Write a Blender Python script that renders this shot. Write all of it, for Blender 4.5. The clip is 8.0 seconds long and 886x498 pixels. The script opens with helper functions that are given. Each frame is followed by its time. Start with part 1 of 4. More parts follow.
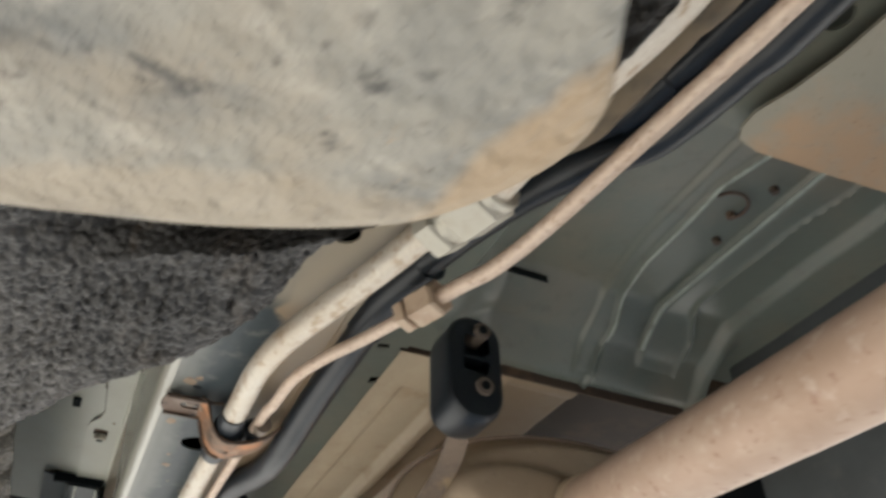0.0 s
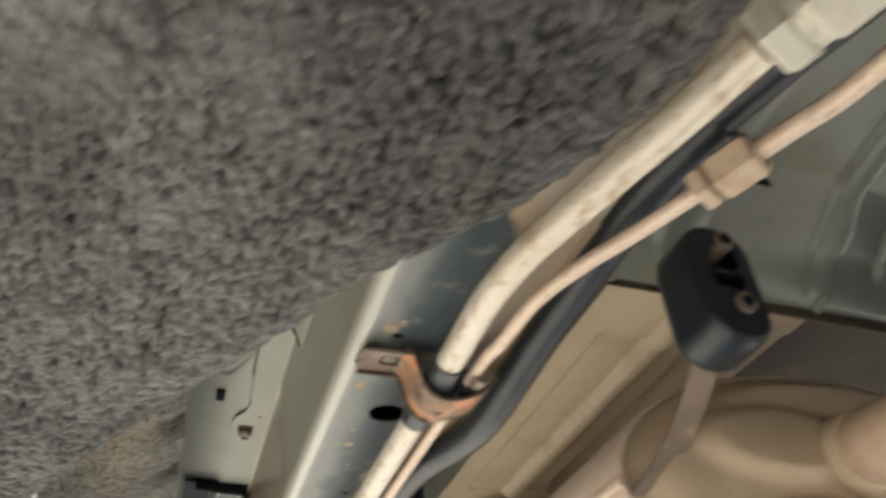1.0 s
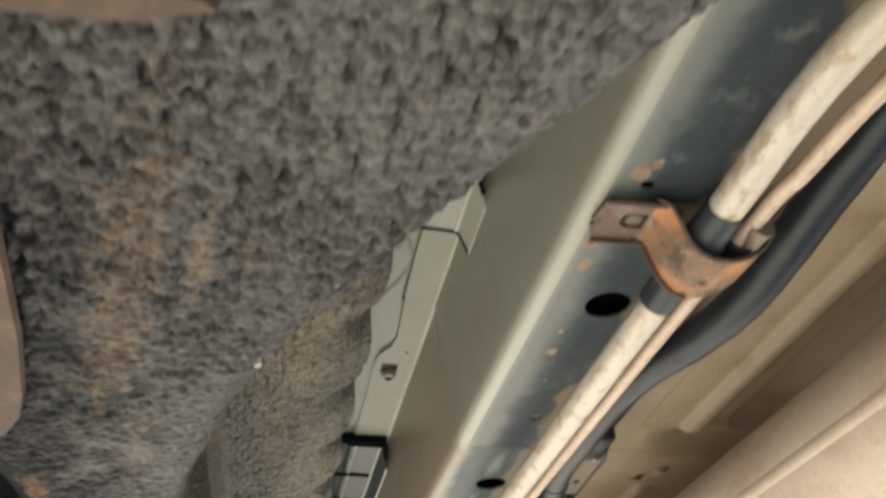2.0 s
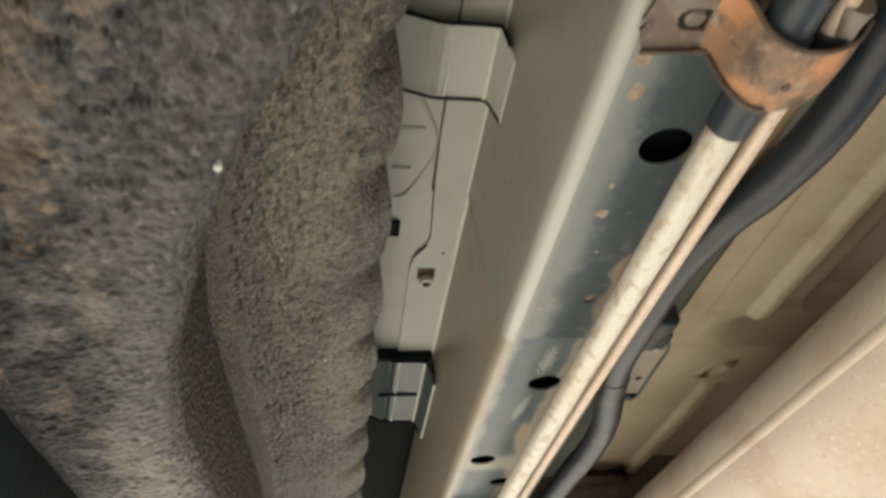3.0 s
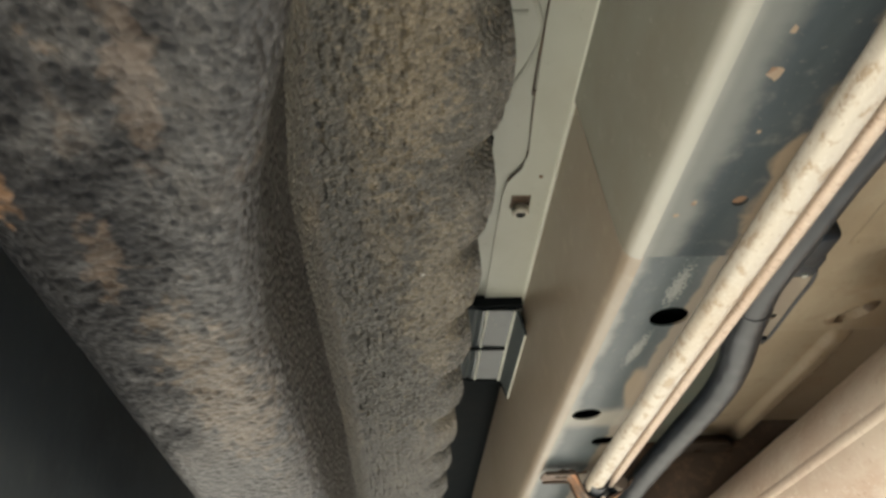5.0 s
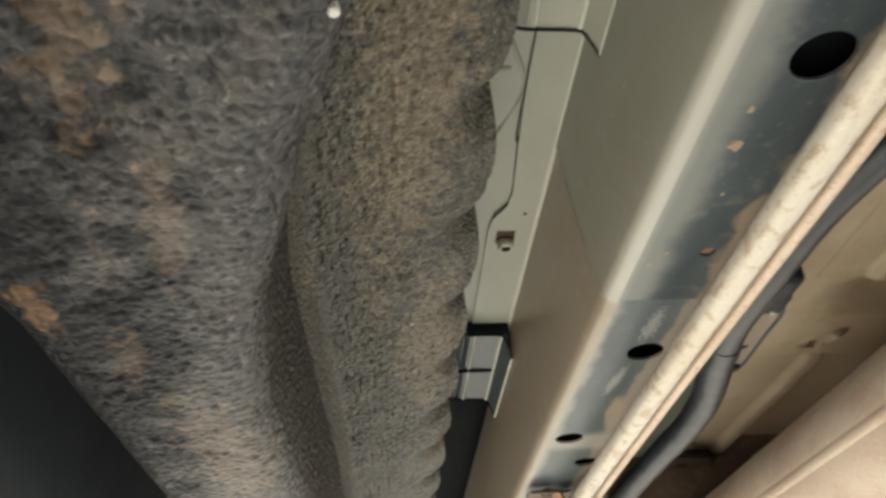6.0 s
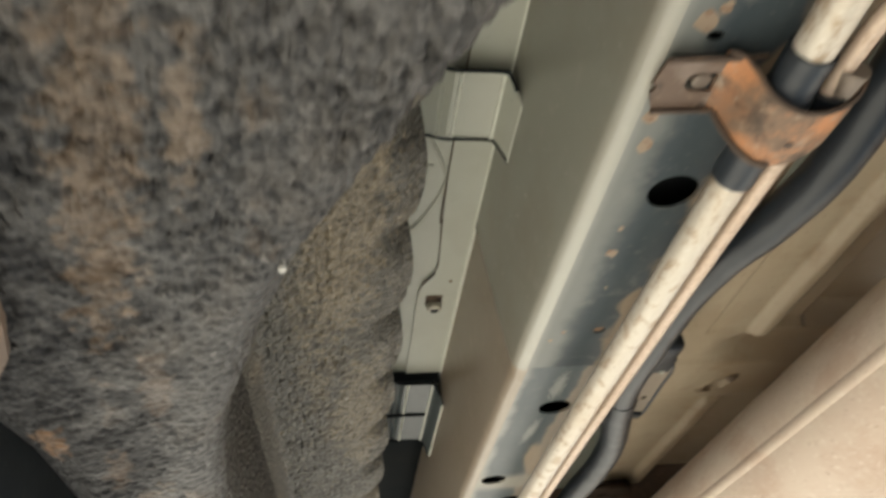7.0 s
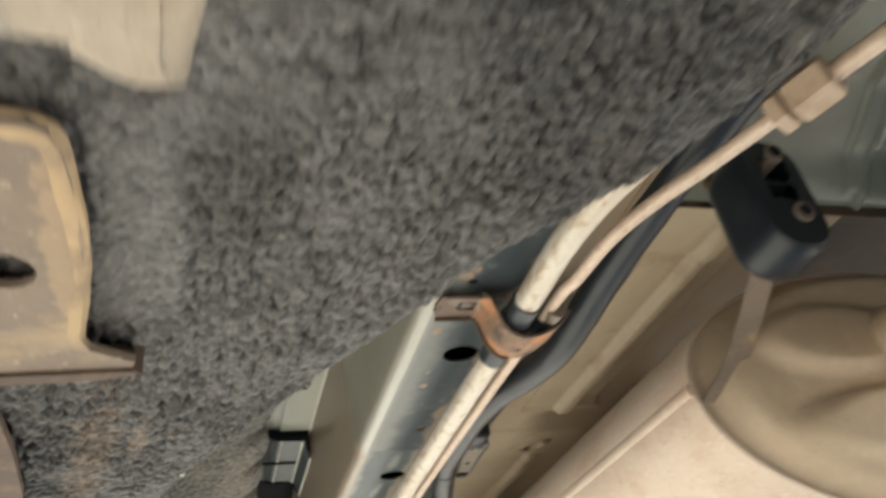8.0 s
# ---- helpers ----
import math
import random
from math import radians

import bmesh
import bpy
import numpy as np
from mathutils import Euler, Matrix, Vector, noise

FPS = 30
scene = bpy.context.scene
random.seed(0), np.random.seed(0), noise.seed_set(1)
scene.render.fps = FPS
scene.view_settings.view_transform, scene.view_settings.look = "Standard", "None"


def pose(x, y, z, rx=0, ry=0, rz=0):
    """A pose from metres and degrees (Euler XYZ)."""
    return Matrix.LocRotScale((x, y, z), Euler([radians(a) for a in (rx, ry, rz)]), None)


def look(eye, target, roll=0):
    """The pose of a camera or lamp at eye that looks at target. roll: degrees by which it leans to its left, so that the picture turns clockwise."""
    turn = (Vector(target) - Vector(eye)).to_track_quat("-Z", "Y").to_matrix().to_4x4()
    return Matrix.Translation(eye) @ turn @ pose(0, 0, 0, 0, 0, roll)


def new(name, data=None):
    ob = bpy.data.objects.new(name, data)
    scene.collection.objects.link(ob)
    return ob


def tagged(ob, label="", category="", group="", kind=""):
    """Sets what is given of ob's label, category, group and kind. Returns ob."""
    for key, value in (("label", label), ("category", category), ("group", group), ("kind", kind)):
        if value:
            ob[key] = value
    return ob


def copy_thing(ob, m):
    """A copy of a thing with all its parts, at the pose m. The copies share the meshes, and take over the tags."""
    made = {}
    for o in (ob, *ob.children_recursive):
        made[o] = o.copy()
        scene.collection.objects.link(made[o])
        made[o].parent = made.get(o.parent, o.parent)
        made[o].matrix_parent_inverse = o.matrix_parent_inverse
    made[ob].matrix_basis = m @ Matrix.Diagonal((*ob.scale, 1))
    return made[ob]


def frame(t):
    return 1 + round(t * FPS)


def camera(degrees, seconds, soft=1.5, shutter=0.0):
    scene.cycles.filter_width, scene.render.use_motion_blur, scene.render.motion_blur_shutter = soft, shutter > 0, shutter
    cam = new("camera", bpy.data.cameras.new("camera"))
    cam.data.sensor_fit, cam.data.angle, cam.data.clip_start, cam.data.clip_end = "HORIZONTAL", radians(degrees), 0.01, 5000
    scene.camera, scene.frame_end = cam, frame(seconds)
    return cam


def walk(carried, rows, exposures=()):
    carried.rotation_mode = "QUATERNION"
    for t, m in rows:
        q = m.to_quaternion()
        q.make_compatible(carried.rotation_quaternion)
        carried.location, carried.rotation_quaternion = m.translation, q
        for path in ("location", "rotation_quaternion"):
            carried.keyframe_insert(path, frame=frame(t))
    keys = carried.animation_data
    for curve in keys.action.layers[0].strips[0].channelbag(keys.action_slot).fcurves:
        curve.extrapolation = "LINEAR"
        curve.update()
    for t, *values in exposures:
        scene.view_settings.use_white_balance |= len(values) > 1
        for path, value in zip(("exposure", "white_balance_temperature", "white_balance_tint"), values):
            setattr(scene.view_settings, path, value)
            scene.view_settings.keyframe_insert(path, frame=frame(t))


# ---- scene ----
cam = camera(61.4, 8.0, soft=3.0, shutter=0.45)
PATH = [
    (0, (-0.001, -0.017, 1.445), (0.671, 1.37, 2.721), -0.6),
    (0.5, (-0.023, 0.061, 1.452), (0.576, 1.462, 2.747), -1.6),
    (1, (-0.063, 0.155, 1.468), (0.465, 1.589, 2.758), -3.2),
    (1.5, (-0.115, 0.25, 1.482), (0.303, 1.715, 2.777), -4.0),
    (2, (-0.127, 0.317, 1.482), (0.258, 1.819, 2.746), -3.4),
    (2.2, (-0.117, 0.334, 1.486), (0.271, 1.874, 2.702), -4.7),
    (3.3, (-0.104, 0.427, 1.476), (0.157, 2.041, 2.627), -5.2),
    (3.5, (-0.109, 0.448, 1.47), (0.148, 2.054, 2.634), -5.2),
    (4, (-0.108, 0.496, 1.469), (0.116, 2.119, 2.616), -4.6),
    (4.5, (-0.124, 0.521, 1.479), (0.051, 2.16, 2.611), -4.4),
    (4.7, (-0.126, 0.516, 1.484), (0.017, 2.159, 2.616), -4.0),
    (5.8, (-0.128, 0.468, 1.504), (-0.003, 2.123, 2.62), -2.7),
    (6, (-0.127, 0.461, 1.5), (0.028, 2.106, 2.628), -4.0),
    (6.5, (-0.121, 0.424, 1.492), (0.106, 2.049, 2.636), -5.9),
    (7, (-0.123, 0.371, 1.494), (0.184, 1.974, 2.649), -7.4),
    (7.5, (-0.116, 0.264, 1.485), (0.322, 1.844, 2.631), -8.9),
    (8, (-0.12, 0.148, 1.477), (0.448, 1.7, 2.603), -9.7),
]
walk(cam, [(t, look(eye, target, roll)) for t, eye, target, roll in PATH], [(0, 2.15, 6050, 12), (1, 2.4, 6450, 11), (2, 2.36, 6550, 10), (4, 2.31, 6480, 9), (7, 2.31, 6500, 9), (8, 2.34, 6400, 9)])

# ---- light: open daylight beside the raised vehicle, bounced up from the concrete ----
world = bpy.data.worlds.new("daylight")
scene.world = world
world.use_nodes = True
wt = world.node_tree
wt.nodes.clear()
sky = wt.nodes.new("ShaderNodeTexSky")
sky.sky_type, sky.sun_disc = "NISHITA", False
sky.sun_elevation, sky.sun_rotation = radians(60), radians(290)
bg = wt.nodes.new("ShaderNodeBackground")
bg.inputs["Strength"].default_value = 0.08
wo = wt.nodes.new("ShaderNodeOutputWorld")
wt.links.new(sky.outputs[0], bg.inputs["Color"])
wt.links.new(bg.outputs[0], wo.inputs["Surface"])
sun = new("sun", bpy.data.lights.new("sun", "SUN"))
sun.data.energy, sun.data.angle, sun.data.color = 4.0, radians(0.5), (1.0, 0.945, 0.83)
sun.matrix_world = look((-2.35, 0.855, 4.33), (0, 0, 0))


# ---- materials ----
def material(name, base, rough=0.6, metal=0.0, layers=(), bump=(), spec=0.4, rough_var=0.0):
    """layers: (scale, stretch xyz, colour, low, high, amount); bump: (scale, strength, distance)."""
    m = bpy.data.materials.new(name)
    m.use_nodes = True
    nt = m.node_tree
    p = nt.nodes["Principled BSDF"]
    p.inputs["Roughness"].default_value = rough
    p.inputs["Metallic"].default_value = metal
    p.inputs["Specular IOR Level"].default_value = spec
    tc = nt.nodes.new("ShaderNodeTexCoord")
    colour = nt.nodes.new("ShaderNodeRGB")
    colour.outputs[0].default_value = (*base, 1)
    last = colour.outputs[0]
    mask = None
    for n, (scale, stretch, tint, low, high, amount) in enumerate(layers):
        mp = nt.nodes.new("ShaderNodeMapping")
        mp.inputs["Scale"].default_value = stretch
        mp.inputs["Location"].default_value = (3.1 * n + 1.7, 5.3 * n, 2.2 * n)
        nt.links.new(tc.outputs["Object"], mp.inputs["Vector"])
        nz = nt.nodes.new("ShaderNodeTexNoise")
        nz.inputs["Scale"].default_value = scale
        nz.inputs["Detail"].default_value = 6
        nz.inputs["Roughness"].default_value = 0.62
        nt.links.new(mp.outputs[0], nz.inputs["Vector"])
        rp = nt.nodes.new("ShaderNodeMapRange")
        rp.inputs["From Min"].default_value, rp.inputs["From Max"].default_value = low, high
        rp.inputs["To Max"].default_value = amount
        nt.links.new(nz.outputs["Fac"], rp.inputs["Value"])
        mx = nt.nodes.new("ShaderNodeMix")
        mx.data_type = "RGBA"
        nt.links.new(rp.outputs[0], mx.inputs["Factor"])
        nt.links.new(last, mx.inputs[6])
        mx.inputs[7].default_value = (*tint, 1)
        last = mx.outputs[2]
        mask = rp.outputs[0]
    nt.links.new(last, p.inputs["Base Color"])
    if rough_var and mask:
        rr = nt.nodes.new("ShaderNodeMapRange")
        rr.inputs["To Min"].default_value, rr.inputs["To Max"].default_value = rough, min(1, rough + rough_var)
        nt.links.new(mask, rr.inputs["Value"])
        nt.links.new(rr.outputs[0], p.inputs["Roughness"])
    normal = None
    for scale, strength, distance in bump:
        nz = nt.nodes.new("ShaderNodeTexNoise")
        nz.inputs["Scale"].default_value = scale
        nz.inputs["Detail"].default_value = 4
        nt.links.new(tc.outputs["Object"], nz.inputs["Vector"])
        b = nt.nodes.new("ShaderNodeBump")
        b.inputs["Strength"].default_value, b.inputs["Distance"].default_value = strength, distance
        nt.links.new(nz.outputs["Fac"], b.inputs["Height"])
        if normal:
            nt.links.new(normal, b.inputs["Normal"])
        normal = b.outputs[0]
    if normal:
        nt.links.new(normal, p.inputs["Normal"])
    return m


def banded(m, bands):
    """Adds colour bands: (axis, a, b, colour, noise scale, noise reach, amount); the band grows from a to b along the
    axis;
    with a small axis letter it is a streak round a, of half width b."""
    nt = m.node_tree
    p = nt.nodes["Principled BSDF"]
    last = p.inputs["Base Color"].links[0].from_socket
    tc = nt.nodes.new("ShaderNodeTexCoord")
    sep = nt.nodes.new("ShaderNodeSeparateXYZ")
    nt.links.new(tc.outputs["Object"], sep.inputs[0])
    for axis, a, b, tint, scale, reach, amount in bands:
        nz = nt.nodes.new("ShaderNodeTexNoise")
        nz.inputs["Scale"].default_value, nz.inputs["Detail"].default_value = scale, 5
        nt.links.new(tc.outputs["Object"], nz.inputs["Vector"])
        off = nt.nodes.new("ShaderNodeMath")
        off.operation = "MULTIPLY_ADD"
        off.inputs[1].default_value = reach
        nt.links.new(nz.outputs["Fac"], off.inputs[0])
        nt.links.new(sep.outputs["XYZ".index(axis.upper())], off.inputs[2])
        rp = nt.nodes.new("ShaderNodeMapRange")
        rp.interpolation_type = "SMOOTHSTEP"
        rp.inputs["From Min"].default_value, rp.inputs["From Max"].default_value = a + reach / 2, b + reach / 2
        rp.inputs["To Max"].default_value = amount
        value = off.outputs[0]
        if axis in "xyz":
            sub = nt.nodes.new("ShaderNodeMath")
            sub.operation = "SUBTRACT"
            sub.inputs[1].default_value = a + reach / 2
            nt.links.new(value, sub.inputs[0])
            far = nt.nodes.new("ShaderNodeMath")
            far.operation = "ABSOLUTE"
            nt.links.new(sub.outputs[0], far.inputs[0])
            value = far.outputs[0]
            rp.inputs["From Min"].default_value, rp.inputs["From Max"].default_value = b, b * 0.3
        nt.links.new(value, rp.inputs["Value"])
        mx = nt.nodes.new("ShaderNodeMix")
        mx.data_type = "RGBA"
        nt.links.new(rp.outputs[0], mx.inputs["Factor"])
        nt.links.new(last, mx.inputs[6])
        mx.inputs[7].default_value = (*tint, 1)
        last = mx.outputs[2]
    nt.links.new(last, p.inputs["Base Color"])
    return m


def patches(m, *spots):
    """Adds single colour patches: (x, y, half width, half length, turn in degrees, colour, noise scale, ragged edge,
    amount);
    a tenth number is the gloss left inside a matte patch."""
    nt = m.node_tree
    p = nt.nodes["Principled BSDF"]
    last = p.inputs["Base Color"].links[0].from_socket
    tc = nt.nodes.new("ShaderNodeTexCoord")
    for x, y, rx, ry, turn, tint, scale, ragged, amount, *gloss in spots:
        mp = nt.nodes.new("ShaderNodeMapping")
        mp.vector_type = "TEXTURE"
        mp.inputs["Location"].default_value = (x, y, 0)
        mp.inputs["Rotation"].default_value = (0, 0, math.radians(turn))
        mp.inputs["Scale"].default_value = (rx, ry, 1000)
        nt.links.new(tc.outputs["Object"], mp.inputs["Vector"])
        size = nt.nodes.new("ShaderNodeVectorMath")
        size.operation = "LENGTH"
        nt.links.new(mp.outputs[0], size.inputs[0])
        nz = nt.nodes.new("ShaderNodeTexNoise")
        nz.inputs["Scale"].default_value, nz.inputs["Detail"].default_value = scale, 6
        nt.links.new(tc.outputs["Object"], nz.inputs["Vector"])
        off = nt.nodes.new("ShaderNodeMath")
        off.operation = "MULTIPLY_ADD"
        off.inputs[1].default_value = ragged
        nt.links.new(nz.outputs["Fac"], off.inputs[0])
        nt.links.new(size.outputs["Value"], off.inputs[2])
        rp = nt.nodes.new("ShaderNodeMapRange")
        rp.interpolation_type = "SMOOTHSTEP"
        rp.inputs["From Min"].default_value, rp.inputs["From Max"].default_value = 1 + ragged / 2, 0.55 + ragged / 2
        rp.inputs["To Max"].default_value = amount
        nt.links.new(off.outputs[0], rp.inputs["Value"])
        mx = nt.nodes.new("ShaderNodeMix")
        mx.data_type = "RGBA"
        nt.links.new(rp.outputs[0], mx.inputs["Factor"])
        nt.links.new(last, mx.inputs[6])
        mx.inputs[7].default_value = (*tint, 1)
        last = mx.outputs[2]
        if gloss:
            dull = nt.nodes.new("ShaderNodeMapRange")
            dull.inputs["To Min"].default_value, dull.inputs["To Max"].default_value = p.inputs["Specular IOR Level"].default_value, gloss[0]
            nt.links.new(rp.outputs[0], dull.inputs["Value"])
            nt.links.new(dull.outputs[0], p.inputs["Specular IOR Level"])
    nt.links.new(last, p.inputs["Base Color"])
    return m


def grains(m, scale, low, high, depth):
    """Adds a coat of stone chips: each grain is a rounded bump with its own shade."""
    nt = m.node_tree
    p = nt.nodes["Principled BSDF"]
    tc = nt.nodes.new("ShaderNodeTexCoord")
    cells = nt.nodes.new("ShaderNodeTexVoronoi")
    cells.feature = "SMOOTH_F1"
    cells.inputs["Scale"].default_value, cells.inputs["Smoothness"].default_value = scale, 0.25
    nt.links.new(tc.outputs["Object"], cells.inputs["Vector"])
    shade = nt.nodes.new("ShaderNodeMapRange")
    shade.inputs["To Min"].default_value, shade.inputs["To Max"].default_value = low, high
    nt.links.new(cells.outputs["Color"], shade.inputs["Value"])
    mul = nt.nodes.new("ShaderNodeVectorMath")
    mul.operation = "SCALE"
    nt.links.new(p.inputs["Base Color"].links[0].from_socket, mul.inputs[0])
    nt.links.new(shade.outputs[0], mul.inputs["Scale"])
    nt.links.new(mul.outputs[0], p.inputs["Base Color"])
    b = nt.nodes.new("ShaderNodeBump")
    b.invert = True
    b.inputs["Strength"].default_value, b.inputs["Distance"].default_value = 0.8, depth
    nt.links.new(cells.outputs["Distance"], b.inputs["Height"])
    nt.links.new(p.inputs["Normal"].links[0].from_socket, b.inputs["Normal"])
    nt.links.new(b.outputs[0], p.inputs["Normal"])
    return m


ONE = (1, 1, 1)
# same paint as FLANGE, base darkened for the shaded floor cavity
PAINT = material("shaded_grey_green_paint", (0.125, 0.142, 0.123), 0.3, 0, [
    (9, ONE, (0.185, 0.165, 0.128), 0.45, 0.7, 0.6), (60, ONE, (0.1, 0.096, 0.08), 0.55, 0.75, 0.5), (420, ONE, (0.3, 0.24, 0.17), 0.6, 0.72, 0.4)],
    [(90, 0.15, 0.002), (600, 0.1, 0.0006)], rough_var=0.3)
FLANGE = material("pale_grey_green_paint", (0.45, 0.465, 0.4), 0.4, 0, [
    (12, ONE, (0.38, 0.37, 0.305), 0.45, 0.7, 0.5), (120, ONE, (0.25, 0.23, 0.18), 0.64, 0.76, 0.5)], [(90, 0.1, 0.002)], rough_var=0.3)
SIDE = banded(material("worn_grey_rail_paint_glint", (0.29, 0.287, 0.242), 0.24, 0.0, [
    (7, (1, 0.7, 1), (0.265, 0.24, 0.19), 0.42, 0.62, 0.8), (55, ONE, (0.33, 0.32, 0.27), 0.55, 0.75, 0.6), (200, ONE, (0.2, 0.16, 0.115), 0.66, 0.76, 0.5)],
    # the Z band is a highlight painted along the lower corner
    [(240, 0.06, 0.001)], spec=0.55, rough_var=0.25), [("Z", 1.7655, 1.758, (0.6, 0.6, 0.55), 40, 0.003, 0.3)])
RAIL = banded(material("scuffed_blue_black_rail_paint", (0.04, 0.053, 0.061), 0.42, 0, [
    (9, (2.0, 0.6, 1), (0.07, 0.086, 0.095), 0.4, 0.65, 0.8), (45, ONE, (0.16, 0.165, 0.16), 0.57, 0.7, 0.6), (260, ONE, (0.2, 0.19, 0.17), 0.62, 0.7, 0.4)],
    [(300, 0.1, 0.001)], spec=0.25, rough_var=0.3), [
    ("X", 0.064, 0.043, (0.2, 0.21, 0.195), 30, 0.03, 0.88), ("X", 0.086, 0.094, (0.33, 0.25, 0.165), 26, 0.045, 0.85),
    # the last band carries the fold's painted highlight onto the underside
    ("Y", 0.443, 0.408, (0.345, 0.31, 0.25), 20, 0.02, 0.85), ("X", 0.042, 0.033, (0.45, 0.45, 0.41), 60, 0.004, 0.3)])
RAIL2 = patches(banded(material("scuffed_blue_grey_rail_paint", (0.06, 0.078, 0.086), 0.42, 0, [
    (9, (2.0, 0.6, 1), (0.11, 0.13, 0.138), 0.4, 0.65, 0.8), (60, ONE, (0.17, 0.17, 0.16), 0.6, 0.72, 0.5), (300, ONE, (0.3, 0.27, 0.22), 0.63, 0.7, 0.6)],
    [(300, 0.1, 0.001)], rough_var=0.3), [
    # the last band paints the shade between thin pipe and hose black
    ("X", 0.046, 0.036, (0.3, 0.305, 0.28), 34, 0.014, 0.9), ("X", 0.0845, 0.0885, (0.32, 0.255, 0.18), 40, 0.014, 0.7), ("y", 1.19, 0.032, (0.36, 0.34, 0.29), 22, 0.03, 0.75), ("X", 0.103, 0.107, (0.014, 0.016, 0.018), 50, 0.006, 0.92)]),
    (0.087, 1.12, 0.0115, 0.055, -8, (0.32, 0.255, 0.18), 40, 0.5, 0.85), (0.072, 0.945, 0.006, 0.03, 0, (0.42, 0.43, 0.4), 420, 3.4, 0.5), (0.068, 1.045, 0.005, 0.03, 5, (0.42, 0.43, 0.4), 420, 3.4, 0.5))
# pale colour that stands in for glints along folded edges
EDGE = material("edge_highlight_paint", (0.66, 0.68, 0.6), 0.3, 0, [(60, ONE, (0.5, 0.5, 0.43), 0.5, 0.7, 0.6)], [(200, 0.1, 0.001)])
SIDE2 = material("brown_grey_rail_paint", (0.305, 0.26, 0.205), 0.3, 0.0, [
    (7, (1, 0.7, 1), (0.27, 0.215, 0.155), 0.42, 0.62, 0.8), (55, ONE, (0.4, 0.35, 0.27), 0.55, 0.75, 0.6), (200, ONE, (0.2, 0.16, 0.115), 0.66, 0.76, 0.5)],
    [(240, 0.06, 0.001)], spec=0.5, rough_var=0.25)
# the X band turns browner from x 0.305 to 0.4
TAN = patches(banded(material("dusty_tan_underseal", (0.4, 0.335, 0.245), 0.55, 0, [
    (6, ONE, (0.33, 0.262, 0.18), 0.42, 0.66, 0.7), (40, (1, 0.4, 1), (0.44, 0.385, 0.29), 0.5, 0.72, 0.6), (14, ONE, (0.23, 0.155, 0.09), 0.56, 0.7, 0.55), (220, ONE, (0.14, 0.1, 0.065), 0.6, 0.75, 0.5)],
    [(60, 0.2, 0.002), (500, 0.15, 0.0008)]), [("X", 0.305, 0.4, (0.29, 0.205, 0.125), 9, 0.08, 0.6)]),
    # dark patches paint the shade at the boss's end and hole
    (0.325, 1.158, 0.012, 0.014, 25, (0.12, 0.075, 0.042), 90, 0.8, 0.85), (0.3475, 1.132, 0.011, 0.013, 0, (0.085, 0.055, 0.033), 110, 0.7, 0.9))
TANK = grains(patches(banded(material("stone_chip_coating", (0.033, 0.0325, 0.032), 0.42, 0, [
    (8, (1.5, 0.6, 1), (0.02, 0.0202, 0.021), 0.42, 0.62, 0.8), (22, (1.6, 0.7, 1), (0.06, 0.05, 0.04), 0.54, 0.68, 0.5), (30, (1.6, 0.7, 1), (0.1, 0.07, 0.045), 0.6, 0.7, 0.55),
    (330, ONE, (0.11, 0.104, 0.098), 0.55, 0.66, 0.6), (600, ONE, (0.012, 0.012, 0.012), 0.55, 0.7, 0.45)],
    # the Z band paints the tank wall's shade above the bottom edge
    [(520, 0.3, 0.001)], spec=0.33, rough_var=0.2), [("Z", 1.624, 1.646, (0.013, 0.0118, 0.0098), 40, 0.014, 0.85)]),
    # pale patch: brighter light on the near part, put into the colour
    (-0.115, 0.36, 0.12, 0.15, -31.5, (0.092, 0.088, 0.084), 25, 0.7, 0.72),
    # first patch: shade of the tank's left edge, painted dark and matte
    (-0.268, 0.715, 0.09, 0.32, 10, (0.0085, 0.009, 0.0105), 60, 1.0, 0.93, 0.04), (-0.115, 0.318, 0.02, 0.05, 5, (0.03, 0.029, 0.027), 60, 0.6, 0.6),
    (-0.174, 0.505, 0.011, 0.085, 11, (0.14, 0.096, 0.06), 150, 2.6, 0.42), (-0.222, 0.642, 0.006, 0.016, 8, (0.17, 0.1, 0.055), 150, 2.2, 0.55),
    (-0.207, 0.678, 0.006, 0.022, 8, (0.11, 0.078, 0.054), 150, 2.4, 0.4), (-0.193, 0.785, 0.017, 0.085, -3, (0.13, 0.1, 0.07), 150, 2.4, 0.45),
    (-0.181, 0.615, 0.006, 0.03, 8, (0.1, 0.074, 0.055), 150, 2.4, 0.45), (-0.153, 0.49, 0.005, 0.03, 10, (0.12, 0.085, 0.055), 150, 2.4, 0.5)), 330, 0.5, 1.75, 0.0017)
TANKF = grains(patches(material("brown_dusty_chip_coating", (0.048, 0.0445, 0.036), 0.42, 0, [
    (8, (2.0, 0.6, 1), (0.032, 0.0305, 0.026), 0.42, 0.62, 0.8), (18, (2.4, 0.6, 1), (0.1, 0.081, 0.053), 0.54, 0.68, 0.6),
    (300, ONE, (0.21, 0.17, 0.11), 0.57, 0.69, 0.6), (700, ONE, (0.014, 0.012, 0.009), 0.56, 0.7, 0.25)], [(1100, 0.2, 0.0005)], spec=0.34, rough_var=0.2),
    (-0.116, 0.67, 0.026, 0.13, 4, (0.17, 0.135, 0.085), 170, 2.6, 0.42), (-0.1, 0.9, 0.024, 0.11, 0, (0.13, 0.108, 0.072), 120, 2.0, 0.5)), 420, 0.55, 1.9, 0.002)
